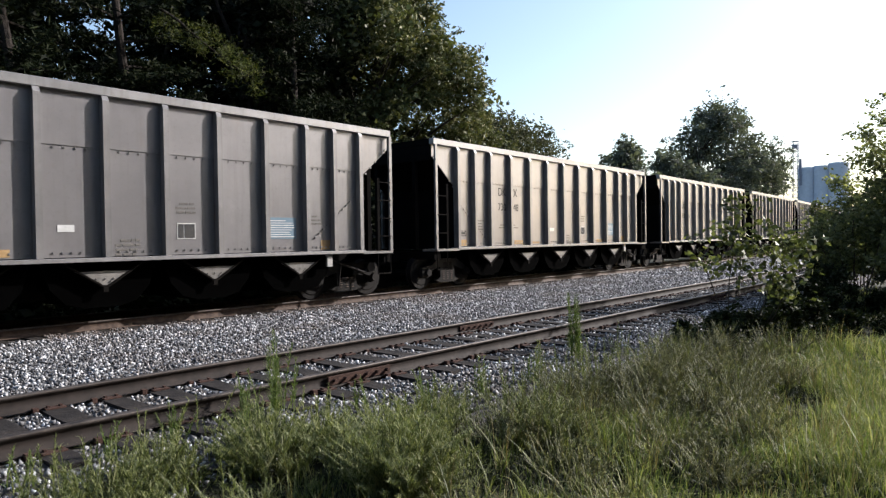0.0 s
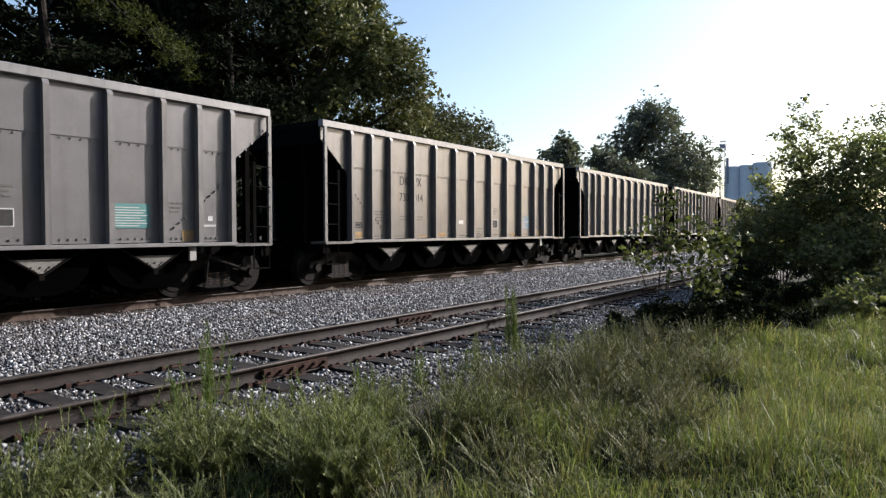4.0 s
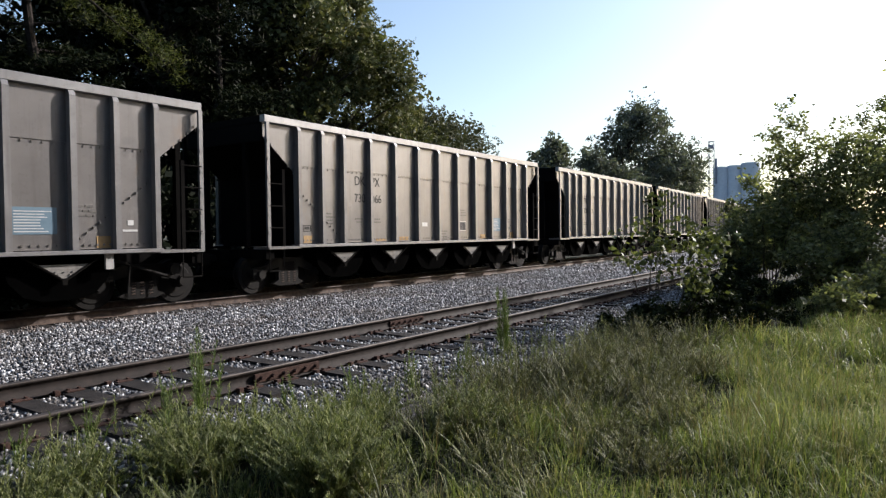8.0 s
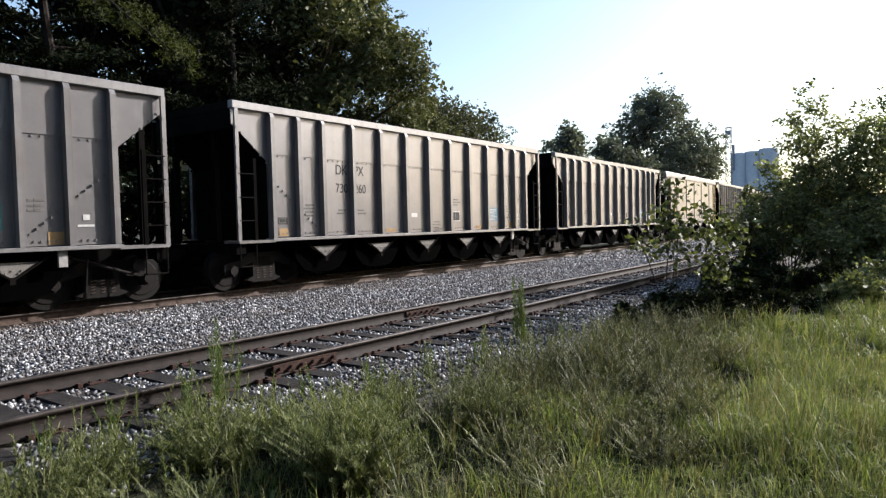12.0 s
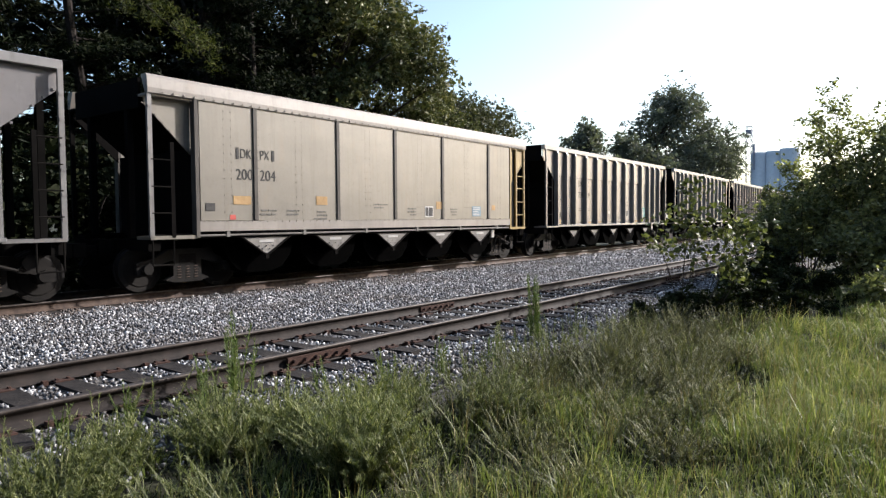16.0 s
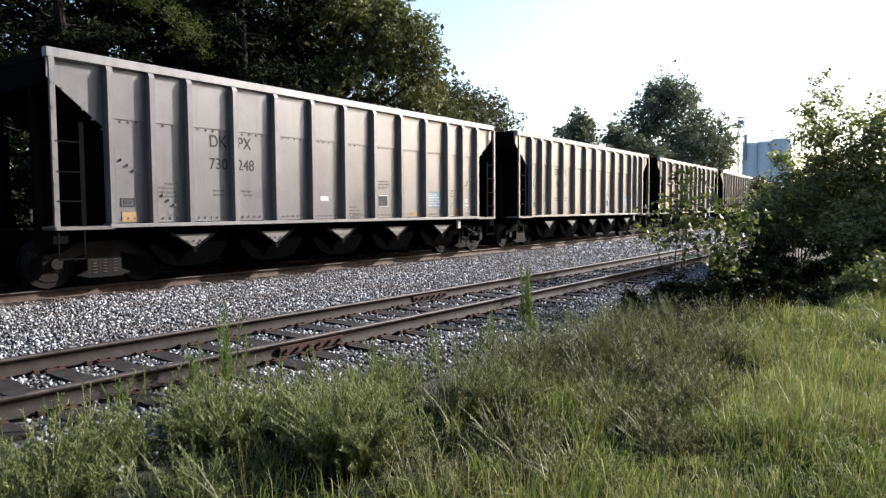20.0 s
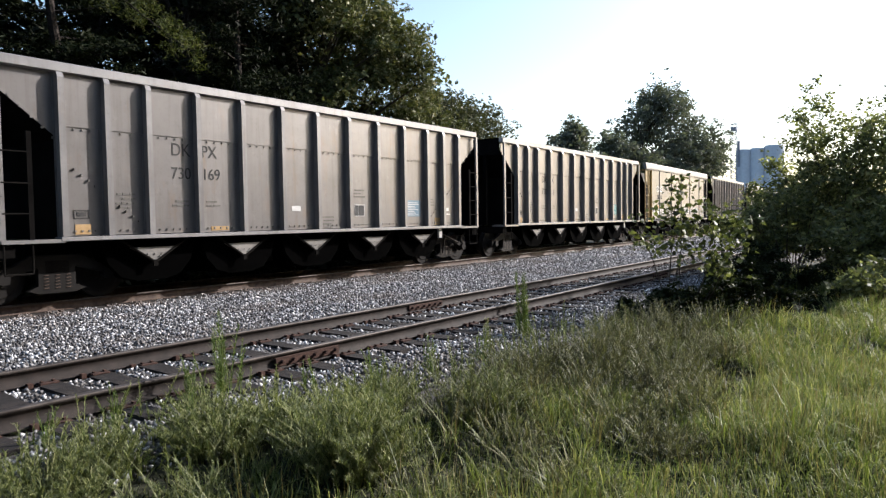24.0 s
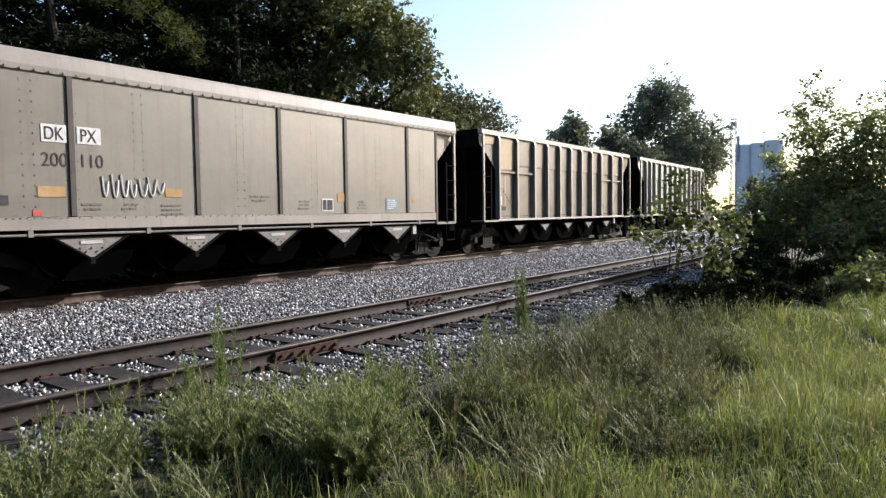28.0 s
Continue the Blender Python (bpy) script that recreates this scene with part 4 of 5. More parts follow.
        # Closes the open end with an added sheet of painted shade.
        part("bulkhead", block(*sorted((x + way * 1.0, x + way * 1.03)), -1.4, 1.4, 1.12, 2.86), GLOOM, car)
        # The tan front's end panel is near-black: its shade is put into the paint.
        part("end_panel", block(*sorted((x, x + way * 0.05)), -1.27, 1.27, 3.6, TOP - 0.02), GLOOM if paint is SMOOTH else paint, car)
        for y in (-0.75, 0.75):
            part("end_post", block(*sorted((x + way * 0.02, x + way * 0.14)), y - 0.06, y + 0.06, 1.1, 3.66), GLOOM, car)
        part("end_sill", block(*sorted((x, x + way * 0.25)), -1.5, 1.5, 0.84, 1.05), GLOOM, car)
    part("hopper_floor", block(3.1, LENGTH - 3.1, -1.4, 1.4, 1.10, 1.14), GLOOM, car)
    running_gear(car, CHUTE, 0.66, 0.37, 1.5, 1.05)
    return car


LETTERS = {}


def lettering(text, cap):
    """A flat mesh of the text, standing in x and z, its foot at zero."""
    if (text, cap) not in LETTERS:
        curve = bpy.data.curves.new("lettering", "FONT")
        curve.body, curve.size, curve.extrude = text, cap / 0.69, 0.002
        o = bpy.data.objects.new("lettering", curve)
        mesh = bpy.data.meshes.new_from_object(o)
        mesh.transform(pose(0, 0, 0, 90))
        bpy.data.objects.remove(o)
        LETTERS[text, cap] = mesh
    return LETTERS[text, cap]


def write(car, text, x, z, cap, paint, y, right=False, squeeze=1.0):
    mesh = lettering(text, cap)
    if not mesh.materials:
        mesh.materials.append(paint)
    o = new("lettering", mesh)
    o.parent = car
    wide = max(v.co.x for v in mesh.vertices) * squeeze
    o.matrix_basis = pose(x - (wide if right else 0), y, z) @ Matrix.Diagonal((squeeze, 1, 1, 1))
    return o


def bars(name, rows, paint, y, parent, label=""):
    """Flat painted bars: x0, x1, z0, z1."""
    bm = bmesh.new()
    for x0, x1, z0, z1 in rows:
        box(bm, x0, x1, y - 0.004, y + 0.003, z0, z1)
    return part(name, bm, paint, parent, label)


def small_print(car, x, z, wide, count, paint, y, rng, pitch=0.085, tall=0.035):
    rows = []
    for k in range(count):
        w = wide * rng.uniform(0.6, 1.0)
        at = x + (wide - w) * rng.random()
        while w > 0.05:
            g = min(w, rng.uniform(0.08, 0.25))
            rows.append((at, at + g - 0.025, z - k * pitch, z - k * pitch + tall))
            at, w = at + g, w - g
    bars("small_print", rows, paint, y, car)


Y_MARK = -SKIN - 0.006


def ribbed_marks(car, number, seed, deep=False):
    """What is lettered on a ribbed car's near side."""
    rng = random.Random(seed)
    dark = STENCIL
    if number:
        write(car, "DK", 3.60, 2.73, 0.25, dark, Y_MARK, True, 0.85)
        write(car, "PX", 3.86, 2.73, 0.25, dark, Y_MARK, False, 0.85)
        a, b = number.split()
        write(car, a, 3.60, 2.27, 0.23, dark, Y_MARK, True, 0.9)
        write(car, b, 3.86, 2.27, 0.23, dark, Y_MARK, False, 0.9)
    small_print(car, 3.15, 1.8, 0.42, 2, FAINT, Y_MARK, rng)
    small_print(car, 3.9, 1.8, 0.42, 2, FAINT, Y_MARK, rng)
    small_print(car, 1.98, 1.92, 0.45, 4, FAINT, Y_MARK, rng)
    small_print(car, 7.22, 1.45, 0.5, 4, FAINT, Y_MARK, rng)
    small_print(car, 8.36, 2.15, 0.5, 3, FAINT, Y_MARK, rng)
    small_print(car, 11.5, 1.95, 0.45, 3, FAINT, Y_MARK, rng)
    # framed inspection panel and rusty patch near the front
    bars("inspection_panel", [(1.24, 1.52, 1.62, 1.64), (1.24, 1.52, 1.48, 1.50), (1.24, 1.26, 1.48, 1.64), (1.50, 1.52, 1.48, 1.64), (1.3, 1.46, 1.53, 1.6)], STENCIL, Y_MARK, car)
    patches = [(1.26, 1.54, 1.2, 1.38)]
    patches.append((11.9, 12.17, 1.2, 1.42))
    for x in (4.05, 5.1, 9.75):
        if rng.random() < 0.7:
            patches.append((x, x + rng.uniform(0.25, 0.5), 1.21, 1.21 + rng.uniform(0.05, 0.14)))
    for one in patches:
        bars("rusty_patch", [one], ORANGE, Y_MARK, car, "faded orange paint patch")
    bars("white_plate", [(6.27, 6.54, 1.62, 1.74)], WHITE, Y_MARK, car, "small white plate")
    plate = bars("placard", [(8.4, 8.78, 1.48, 1.79)], WHITE, Y_MARK, car, "white framed black placard")
    bars("placard_panel", [(8.42, 8.53, 1.50, 1.77), (8.55, 8.76, 1.50, 1.77)], STENCIL, Y_MARK - 0.006, plate)
    col = GREEN if rng.random() < 0.25 else BLUE
    note = bars("notice", [(10.46, 11.2, 1.46, 1.93)], col, Y_MARK, car, "faded blue-green printed notice")
    bars("notice_print", [(10.5, 10.5 + rng.uniform(0.4, 0.66), 1.5 + 0.05 * k, 1.516 + 0.05 * k) for k in range(8)], WHITE, Y_MARK - 0.006, note)
    if rng.random() < 0.6:
        bars("chalk_mark", [(12.5, 12.62, 1.62, 1.72), (12.4, 12.7, 1.5, 1.54)], WHITE, Y_MARK, car)


Y_FLAT = -SIDE - 0.006


def smooth_marks(car, number, seed, scrawl=False, scrubbed=False):
    """What is lettered on a smooth-sided car's near side."""
    rng = random.Random(seed)
    for x, text, right in ((2.38, "DK", True), (2.55, "PX", False)):
        a = x - 0.42 if right else x
        if scrawl or scrubbed:
            board = bars("white_board", [(a, a + 0.42, 2.70, 3.0)], WHITE, Y_FLAT, car, "white board behind the letters")
            write(board, text, x - 0.05 if right else x + 0.05, 2.74, 0.22, STENCIL, Y_FLAT - 0.008, right, 0.75)
        else:
            side = a if right else a + 0.35
            bars("letter_bar", [(side, side + 0.07, 2.73, 2.97)], STENCIL, Y_FLAT, car)
            write(car, text, x - 0.02 if right else x + 0.02, 2.75, 0.20, STENCIL, Y_FLAT, right, 0.75)
    a, b = number.split()
    write(car, a, 2.38, 2.29, 0.23, STENCIL, Y_FLAT, True, 0.9)
    write(car, b, 2.56, 2.29, 0.23, STENCIL, Y_FLAT, False, 0.9)
    for x, w, z in ((1.87, 0.45, 1.76), (4.2, 0.36, 1.78), (8.9, 0.3, 1.72), (11.9, 0.2, 1.7)):
        bars("yellow_patch", [(x, x + w, z, z + rng.uniform(0.14, 0.22))], ORANGE, Y_FLAT, car, "faded yellow paint patch")
    bars("red_mark", [(1.78, 1.92, 1.44, 1.54)], RED, Y_FLAT, car)
    bars("inspection_panel", [(1.2, 1.42, 1.62, 1.78)], STENCIL, Y_FLAT, car)
    for x, z, w, n in ((2.55, 1.62, 0.5, 2), (3.3, 1.62, 0.4, 2), (6.2, 1.8, 0.6, 2), (7.6, 1.7, 0.4, 3), (9.6, 1.7, 0.4, 3), (4.1, 1.6, 0.5, 3)):
        small_print(car, x, z, w, n, FAINT, Y_FLAT, rng)
    plate = bars("placard", [(8.37, 8.75, 1.48, 1.79)], WHITE, Y_FLAT, car, "white framed black placard")
    bars("placard_panel", [(8.40, 8.51, 1.51, 1.76), (8.54, 8.72, 1.51, 1.76)], STENCIL, Y_FLAT - 0.006, plate)
    note = bars("notice", [(10.75, 11.25, 1.5, 1.82)], BLUE, Y_FLAT, car, "blue printed notice")
    bars("notice_print", [(10.8, 10.8 + rng.uniform(0.25, 0.4), 1.54 + 0.055 * k, 1.56 + 0.055 * k) for k in range(5)], WHITE, Y_FLAT - 0.006, note)
    if scrawl:
        for n in range(7):
            x, w = 2.97 + n * 0.175, rng.uniform(0.1, 0.17)
            low, high = 1.76 + rng.uniform(0, 0.12), 2.21 - rng.uniform(0, 0.14)
            turn = [(x + w * (0.5 - 0.5 * math.cos(q)), low + (high - low) * (0.5 + 0.5 * math.cos(2 * q)) * (1 if q < 1.6 else 0.75)) for q in np.linspace(0, math.pi, 9)]
            bm = bmesh.new()
            for (xa, za), (xb, zb) in zip(turn, turn[1:]):
                tube(bm, (xa, Y_FLAT, za), (xb, Y_FLAT, zb), 0.022, sides=5)
            part("paint_stroke", bm, WHITE, car, "white sprayed stroke")
    if scrubbed:
        for n, (a, b) in enumerate(zip((1.1, *FLAT_RIBS), (*FLAT_RIBS, LENGTH - 1.1))):
            for k in range(2 if b - a > 2 else 1):
                w = (b - a - 0.12) / (2 if b - a > 2 else 1)
                ragged(car, a + 0.06 + k * w, w, rng.uniform(0.4, 0.65), rng)
        ragged(car, 12.1, 0.6, 1.1, rng)


def ragged(car, x, w, h, rng):
    """A scrubbed pale strip along the panel's foot with a ragged upper edge."""
    bm = bmesh.new()
    steps = max(4, int(w / 0.09))
    tops = [1.46 + h * rng.uniform(0.35, 1.0) for _ in range(steps + 1)]
    for k in range(steps):
        a, b = x + w * k / steps, x + w * (k + 1) / steps
        prism(bm, [(a, 1.44), (b, 1.44), (b, tops[k + 1]), (a, tops[k])], Y_FLAT + 0.001, Y_FLAT + 0.005)
    bmesh.ops.remove_doubles(bm, verts=bm.verts[:], dist=0.0004)
    part("scrubbed_patch", bm, CHALK, car, "scrubbed whitish patch")


def mixed_marks(car, number, seed, bright):
    rng = random.Random(seed)
    for x, z, text in ((4.13, 2.32, 0), (4.95, 2.32, 1), (4.13, 1.86, 2), (4.95, 1.86, 3)):
        if seed in (23, 30):
            continue
        board = bars("white_board", [(x, x + 0.48, z, z + 0.30)], WHITE, Y_MARK, car, "white board behind the letters")
        if number:
            write(board, number[text], x + 0.06, z + 0.05, 0.2, STENCIL, Y_MARK - 0.008, False, 0.95)
        else:
            bars("board_print", [(x + 0.06, x + 0.42, z + 0.08, z + 0.22)], FAINT, Y_MARK - 0.006, board)
    for x0, x1, z0, z1 in bright:
        bars("yellow_panel", [(x0, x1, z0, z1)], AMBER, Y_MARK - 0.022, car, "weathered orange-yellow panel paint")
    bars("yellow_stripe", [(1.62, 1.72, 1.62, 2.75)], AMBER, Y_MARK, car)
    bars("yellow_stripe", [(6.1, 6.2, 1.3, 1.85)], ORANGE, Y_MARK, car)
    bars("white_plate", [(1.2, 1.45, 1.65, 1.95)], WHITE, Y_MARK, car)
    bars("inspection_panel", [(1.45, 1.72, 1.46, 1.6)], STENCIL, Y_MARK, car)
    for x, z, w, n in ((5.0, 1.55, 0.5, 3), (7.2, 1.5, 0.5, 3), (8.3, 1.7, 0.4, 2)):
        small_print(car, x, z, w, n, FAINT, Y_MARK, rng)
    bars("placard", [(10.5, 10.85, 1.48, 1.72)], STENCIL, Y_MARK, car)


ribbed = ribbed_car(RIBS, "grey ribbed steel coal hopper car of a moving train", PANEL, POST)
dull = ribbed_car(RIBS, "dirty brown-grey ribbed steel coal hopper car of a moving train", DULL_PANEL, POST)
mixed = ribbed_car(WIDE_RIBS, "brown-grey ribbed coal hopper car with orange patched panels", BRONZE, POST, True)
pale = ribbed_car(RIBS, "pale yellow-grey ribbed coal hopper car at the train's end", PALE, POST)
smooth_tan = smooth_car(SMOOTH, YELLOW, "tan smooth-sided coal hopper car with yellow rear ladders")
smooth_yellow = smooth_car(YELLOW, POST, "tan smooth-sided coal hopper car with yellow front end")

KINDS = {5: dull, 8: dull, 9: dull, 24: dull, 25: dull, 26: dull, 28: dull, 15: smooth_tan, 17: smooth_tan, 27: smooth_yellow, 29: smooth_yellow, 20: mixed, 23: mixed, 30: mixed, 31: pale}
NUMBERS = {1: "730 148", 2: "730 293", 3: "730 065", 4: "730 292", 5: "730 014", 7: "730 239", 8: "730 157", 9: "730 066", 10: "730 100",
           11: "730 277", 12: "730 307", 13: "730 260", 16: "730 052", 18: "730 139", 19: "53 65", 21: "730 248", 22: "56 78", 25: "730 169",
           26: "730 211", 28: "730 033"}
SHIFT = {0: -0.26, 1: -0.2, 2: -0.13, 3: 0.0, 4: -0.2, 5: -0.15, 6: -0.1, 7: -0.05, 8: 0.1, 9: 0.17, 10: 0.63, 11: 0.5, 12: 0.62, 13: 0.6, 14: 0.5,
         15: -0.04, 16: -0.08, 17: -0.23, 18: -0.28, 19: -0.28, 20: -0.27, 21: -0.32, 22: -0.35, 23: -0.1, 24: 0.2, 25: 0.26, 26: 0.34, 27: -0.25,
         28: 0.15, 29: 0.2, 30: 0.2, 31: 0.2}
bpy.data.objects.remove(SPRING)
PITCH, FIRST = 15.7, 12.08
CARS = []
used = set()
for k in range(32):
    model = KINDS.get(k, ribbed)
    if model.name in used:
        car = copy_thing(model, Matrix.Identity(4))
    else:
        used.add(model.name)
        car = model
    CARS.append((car, FIRST + PITCH * k + SHIFT[k] - LENGTH))
for k, (car, at) in enumerate(CARS):
    if KINDS.get(k) in (None, pale, dull):
        ribbed_marks(car, NUMBERS.get(k), k)
    elif KINDS[k] is mixed:
        mixed_marks(car, ("GG", "PX", "12", "80") if k == 20 else None, k,
                    ((11.8, 12.92, 2.9, 3.96), (13.06, 13.9, 3.4, 3.96), (11.8, 12.3, 2.2, 2.75)) if k == 20 else ((1.2, 2.3, 1.3, 2.72),) if k == 23 else ((0.1, 1.0, 3.72, 3.96), (1.18, 2.3, 2.9, 3.96)))
    else:
        smooth_marks(car, {15: "200 112", 17: "200 204", 27: "200 216", 29: "200 110"}[k], k, k == 29, k == 27)
    if k == 23:
        for x, z, tall in ((2.62, 1.42, 0.5), (2.86, 1.5, 0.66), (3.1, 1.4, 0.42)):
            bars("chalk_mark", [(x, x + 0.15, z, z + tall)], WHITE, Y_MARK, car, "white smeared paint mark")
    if k == 11:
        for a, b in zip(RIBS[:11], RIBS[1:]):
            bars("washed_panel", [(a + 0.09, b - 0.09, 1.26, 3.02)], WASH, Y_MARK + 0.005, car, "cloudy whitish washed paint")

# ---- where plants and far things stand ----
stones("loose_ballast", 116000, -0.5, 26.0, 4.2, 12.7, 0.0255, "loose grey crushed stones between the tracks", 7)
stones("loose_ballast", 17000, 4.0, 34.0, 12.2, 13.5, 0.028, "rust-stained crushed stones beside the main line", 17, BROWN_STONE)
stones("loose_ballast", 26000, 25.0, 75.0, 4.6, 13.3, 0.05, "grey crushed stones further down the line", 27)


def plant(ob, x, y, turn=0.0, scale=1.0, label="", category="tree", group=""):
    ob.matrix_basis = pose(x, y, float(level(np.array([x]), np.array([y]))[0]), 0, 0, turn) @ Matrix.Diagonal((scale, scale, scale, 1))
    return tagged(ob, label, category, group)


plant(broad_tree("oak_tree", 1, 17.5, 4.9, 2.5, 140000, 0.062, OAK, 112, fill=2.4, inner=4), 25.2, 25.7, 0, 1, "tall green oak whose leaves catch the sun behind the railway")
plant(broad_tree("oak_tree", 11, 10.2, 2.7, 2.0, 24000, 0.062, OAK, 36, fill=2.2), 31.0, 24.8, 0, 1, "smaller green oak beside the tall one")
plant(broad_tree("oak_tree", 7, 18.5, 6.2, 2.5, 44000, 0.09, FOREST, 60, fill=2.4, inner=3), 20.0, 28.5, 0, 1, "large oak behind the railway, deep shade put into its leaf colour")
plant(broad_tree("oak_tree", 2, 11.9, 6.0, 1.5, 46000, 0.09, MID_OAK, 60, inner=4), 41.3, 30.3, 0, 1, "rounded green tree behind the train")
plant(broad_tree("oak_tree", 3, 20.0, 8.5, 3.0, 44000, 0.16, FAR_OAK, 64), 92, 32.6, 0, 1, "tall broad tree behind the tracks, haze put into its grey-green")
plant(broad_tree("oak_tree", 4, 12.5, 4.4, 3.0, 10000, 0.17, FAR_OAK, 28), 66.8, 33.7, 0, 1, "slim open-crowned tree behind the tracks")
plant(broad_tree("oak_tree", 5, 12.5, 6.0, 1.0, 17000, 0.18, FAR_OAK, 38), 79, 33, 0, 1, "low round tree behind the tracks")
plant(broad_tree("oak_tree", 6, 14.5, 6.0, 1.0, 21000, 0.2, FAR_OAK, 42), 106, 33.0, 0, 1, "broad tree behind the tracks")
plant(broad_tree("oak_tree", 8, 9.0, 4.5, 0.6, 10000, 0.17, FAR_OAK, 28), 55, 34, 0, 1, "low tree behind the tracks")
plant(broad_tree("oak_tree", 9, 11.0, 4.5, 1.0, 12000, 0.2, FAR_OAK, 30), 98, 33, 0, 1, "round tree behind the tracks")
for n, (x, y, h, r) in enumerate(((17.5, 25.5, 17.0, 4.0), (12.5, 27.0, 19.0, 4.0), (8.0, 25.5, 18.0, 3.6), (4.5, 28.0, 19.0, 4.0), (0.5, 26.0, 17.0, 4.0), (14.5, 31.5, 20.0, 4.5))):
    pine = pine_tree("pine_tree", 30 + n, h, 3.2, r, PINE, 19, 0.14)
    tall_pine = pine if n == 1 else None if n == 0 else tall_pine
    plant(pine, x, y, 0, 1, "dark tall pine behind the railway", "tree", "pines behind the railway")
# one pine's long bough before the dark wood, sunlight put into its needle colour
rnd, rng = random.Random(5), np.random.default_rng(5)
bm = bmesh.new()
arm = limb(bm, rnd, (0.0, 0.0, 11.6), (-1.5, -4.0, -2.3), 4.9, 0.09, 6, 0.0)
arm += limb(bm, rnd, arm[-1], (2.7, -1.6, -1.8), 3.6, 0.05, 6, 0.0)
part("branch", bm, SHADED_BARK, tall_pine)
tufts = [p + Vector((rnd.gauss(0, 0.26), rnd.gauss(0, 0.26), rnd.gauss(0.0, 0.2))) for p in arm[8:] for _ in range(3)]
roots = np.repeat(np.array(tufts), 22, 0) + rng.normal(0, 0.14, (22 * len(tufts), 3))
away = rng.normal(0, 1, (len(roots), 3)) * (0.8, 0.8, 0.45) + (0.35, 0, -0.15)
needles = raw("needles", *leaf_cards(sprays(rng, roots, away, 0.34, 7, 0.09, 0.05), 0.085, rng, 0.12, 0.2), SUN_TINTED_PINE)
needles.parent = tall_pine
needles["label"] = "olive needles with sunlight put into their colour"
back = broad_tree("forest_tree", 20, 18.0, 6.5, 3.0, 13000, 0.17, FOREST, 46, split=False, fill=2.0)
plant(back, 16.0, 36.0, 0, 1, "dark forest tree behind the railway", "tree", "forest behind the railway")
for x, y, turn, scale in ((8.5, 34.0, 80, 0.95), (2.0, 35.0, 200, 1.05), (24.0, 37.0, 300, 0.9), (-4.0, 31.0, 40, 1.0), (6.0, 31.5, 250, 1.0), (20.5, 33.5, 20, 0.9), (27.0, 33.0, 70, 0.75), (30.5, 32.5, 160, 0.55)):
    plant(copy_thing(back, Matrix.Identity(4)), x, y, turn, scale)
# The thicket's shade is put into its dark leaf colour.
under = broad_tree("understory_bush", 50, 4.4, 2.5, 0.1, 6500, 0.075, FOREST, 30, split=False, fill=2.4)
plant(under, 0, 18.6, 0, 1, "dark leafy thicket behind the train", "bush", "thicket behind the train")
rnd = random.Random(8)
for n in range(14):
    x = 3.0 + n * 2.9
    o = copy_thing(under, Matrix.Identity(4))
    plant(o, x, 18.6 + drift(x) + rnd.uniform(0.0, 1.2), rnd.uniform(0, 360), rnd.uniform(0.9, 1.1))

for n, (x, y, h, r, k, c, dx) in enumerate(((21.0, 2.1, 5.3, 1.9, 22, 19000, -0.3), (22.5, -0.1, 6.0, 2.3, 22, 17000, -0.2), (19.3, 3.3, 2.9, 1.3, 16, 7500, -0.1), (21.5, 4.2, 3.0, 1.3, 12, 6500, 0.0),
                                            (26.0, 3.2, 4.3, 2.0, 20, 8500, 0.0), (18.0, 1.6, 2.1, 1.2, 16, 6000, 0.0), (22.5, -1.8, 8.4, 1.3, 13, 17000, 0.0), (14.0, 1.35, 0.8, 0.6, 8, 1500, 0.0), (15.3, 0.95, 1.0, 0.7, 8, 1900, 0.0), (17.0, 0.6, 1.3, 0.8, 8, 2200, 0.0))):
    plant(shrub("shrub", 60 + n, h, r, k, c, 0.058, SHRUB, lean=(dx, -dx * 1.2)), x, y, 0, 1, "dense green shrub beside the siding", "shrub", "shrubs beside the siding")
# The dark under the sapling is put into the brambles' leaf colour.
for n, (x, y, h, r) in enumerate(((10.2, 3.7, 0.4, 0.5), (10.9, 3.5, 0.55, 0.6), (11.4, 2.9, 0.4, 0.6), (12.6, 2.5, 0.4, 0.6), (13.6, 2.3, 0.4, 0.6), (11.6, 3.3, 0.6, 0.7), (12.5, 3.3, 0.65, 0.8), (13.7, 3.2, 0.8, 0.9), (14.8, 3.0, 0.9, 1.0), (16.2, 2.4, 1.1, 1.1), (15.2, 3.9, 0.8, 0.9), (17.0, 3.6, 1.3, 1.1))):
    plant(shrub("bramble", 80 + n, h, r, 4, 5500, 0.036, BRAMBLE, 0.03, thick=0.01, bare=0.05), x, y, 0, 1, "low bramble under the shrubs, its shade put into the leaf colour", "bramble", "brambles beside the siding")
# Unseen trees added behind the camera to block sky light on the cars' side
wood = broad_tree("forest_tree", 21, 18.0, 7.5, 0.5, 9000, 0.42, FOREST, 40, split=False)
plant(wood, -30, -16, 10, 1.1, "unseen added tree that blocks sky light", "tree", "wood on the near side")
for x, y, turn, scale in ((-21, -19, 80, 1.2), (-12, -18, 150, 1.1), (-3, -20, 220, 1.2), (6, -22, 290, 1.15), (15, -25, 40, 1.2), (25, -28, 190, 1.2), (36, -32, 330, 1.2), (-38, -4, 30, 1.0), (-34, 8, 120, 1.0)):
    plant(copy_thing(wood, Matrix.Identity(4)), x, y, turn, scale)
plant(shrub("sapling", 74, 2.55, 1.25, 8, 1000, 0.052, BRIGHT, 0.5, (0.2, -0.1), 0.013, 0.4, True, 0.75), 11.45, 3.75, 0, 1, "young broad-leaved sapling with yellow-green leaves", "sapling")


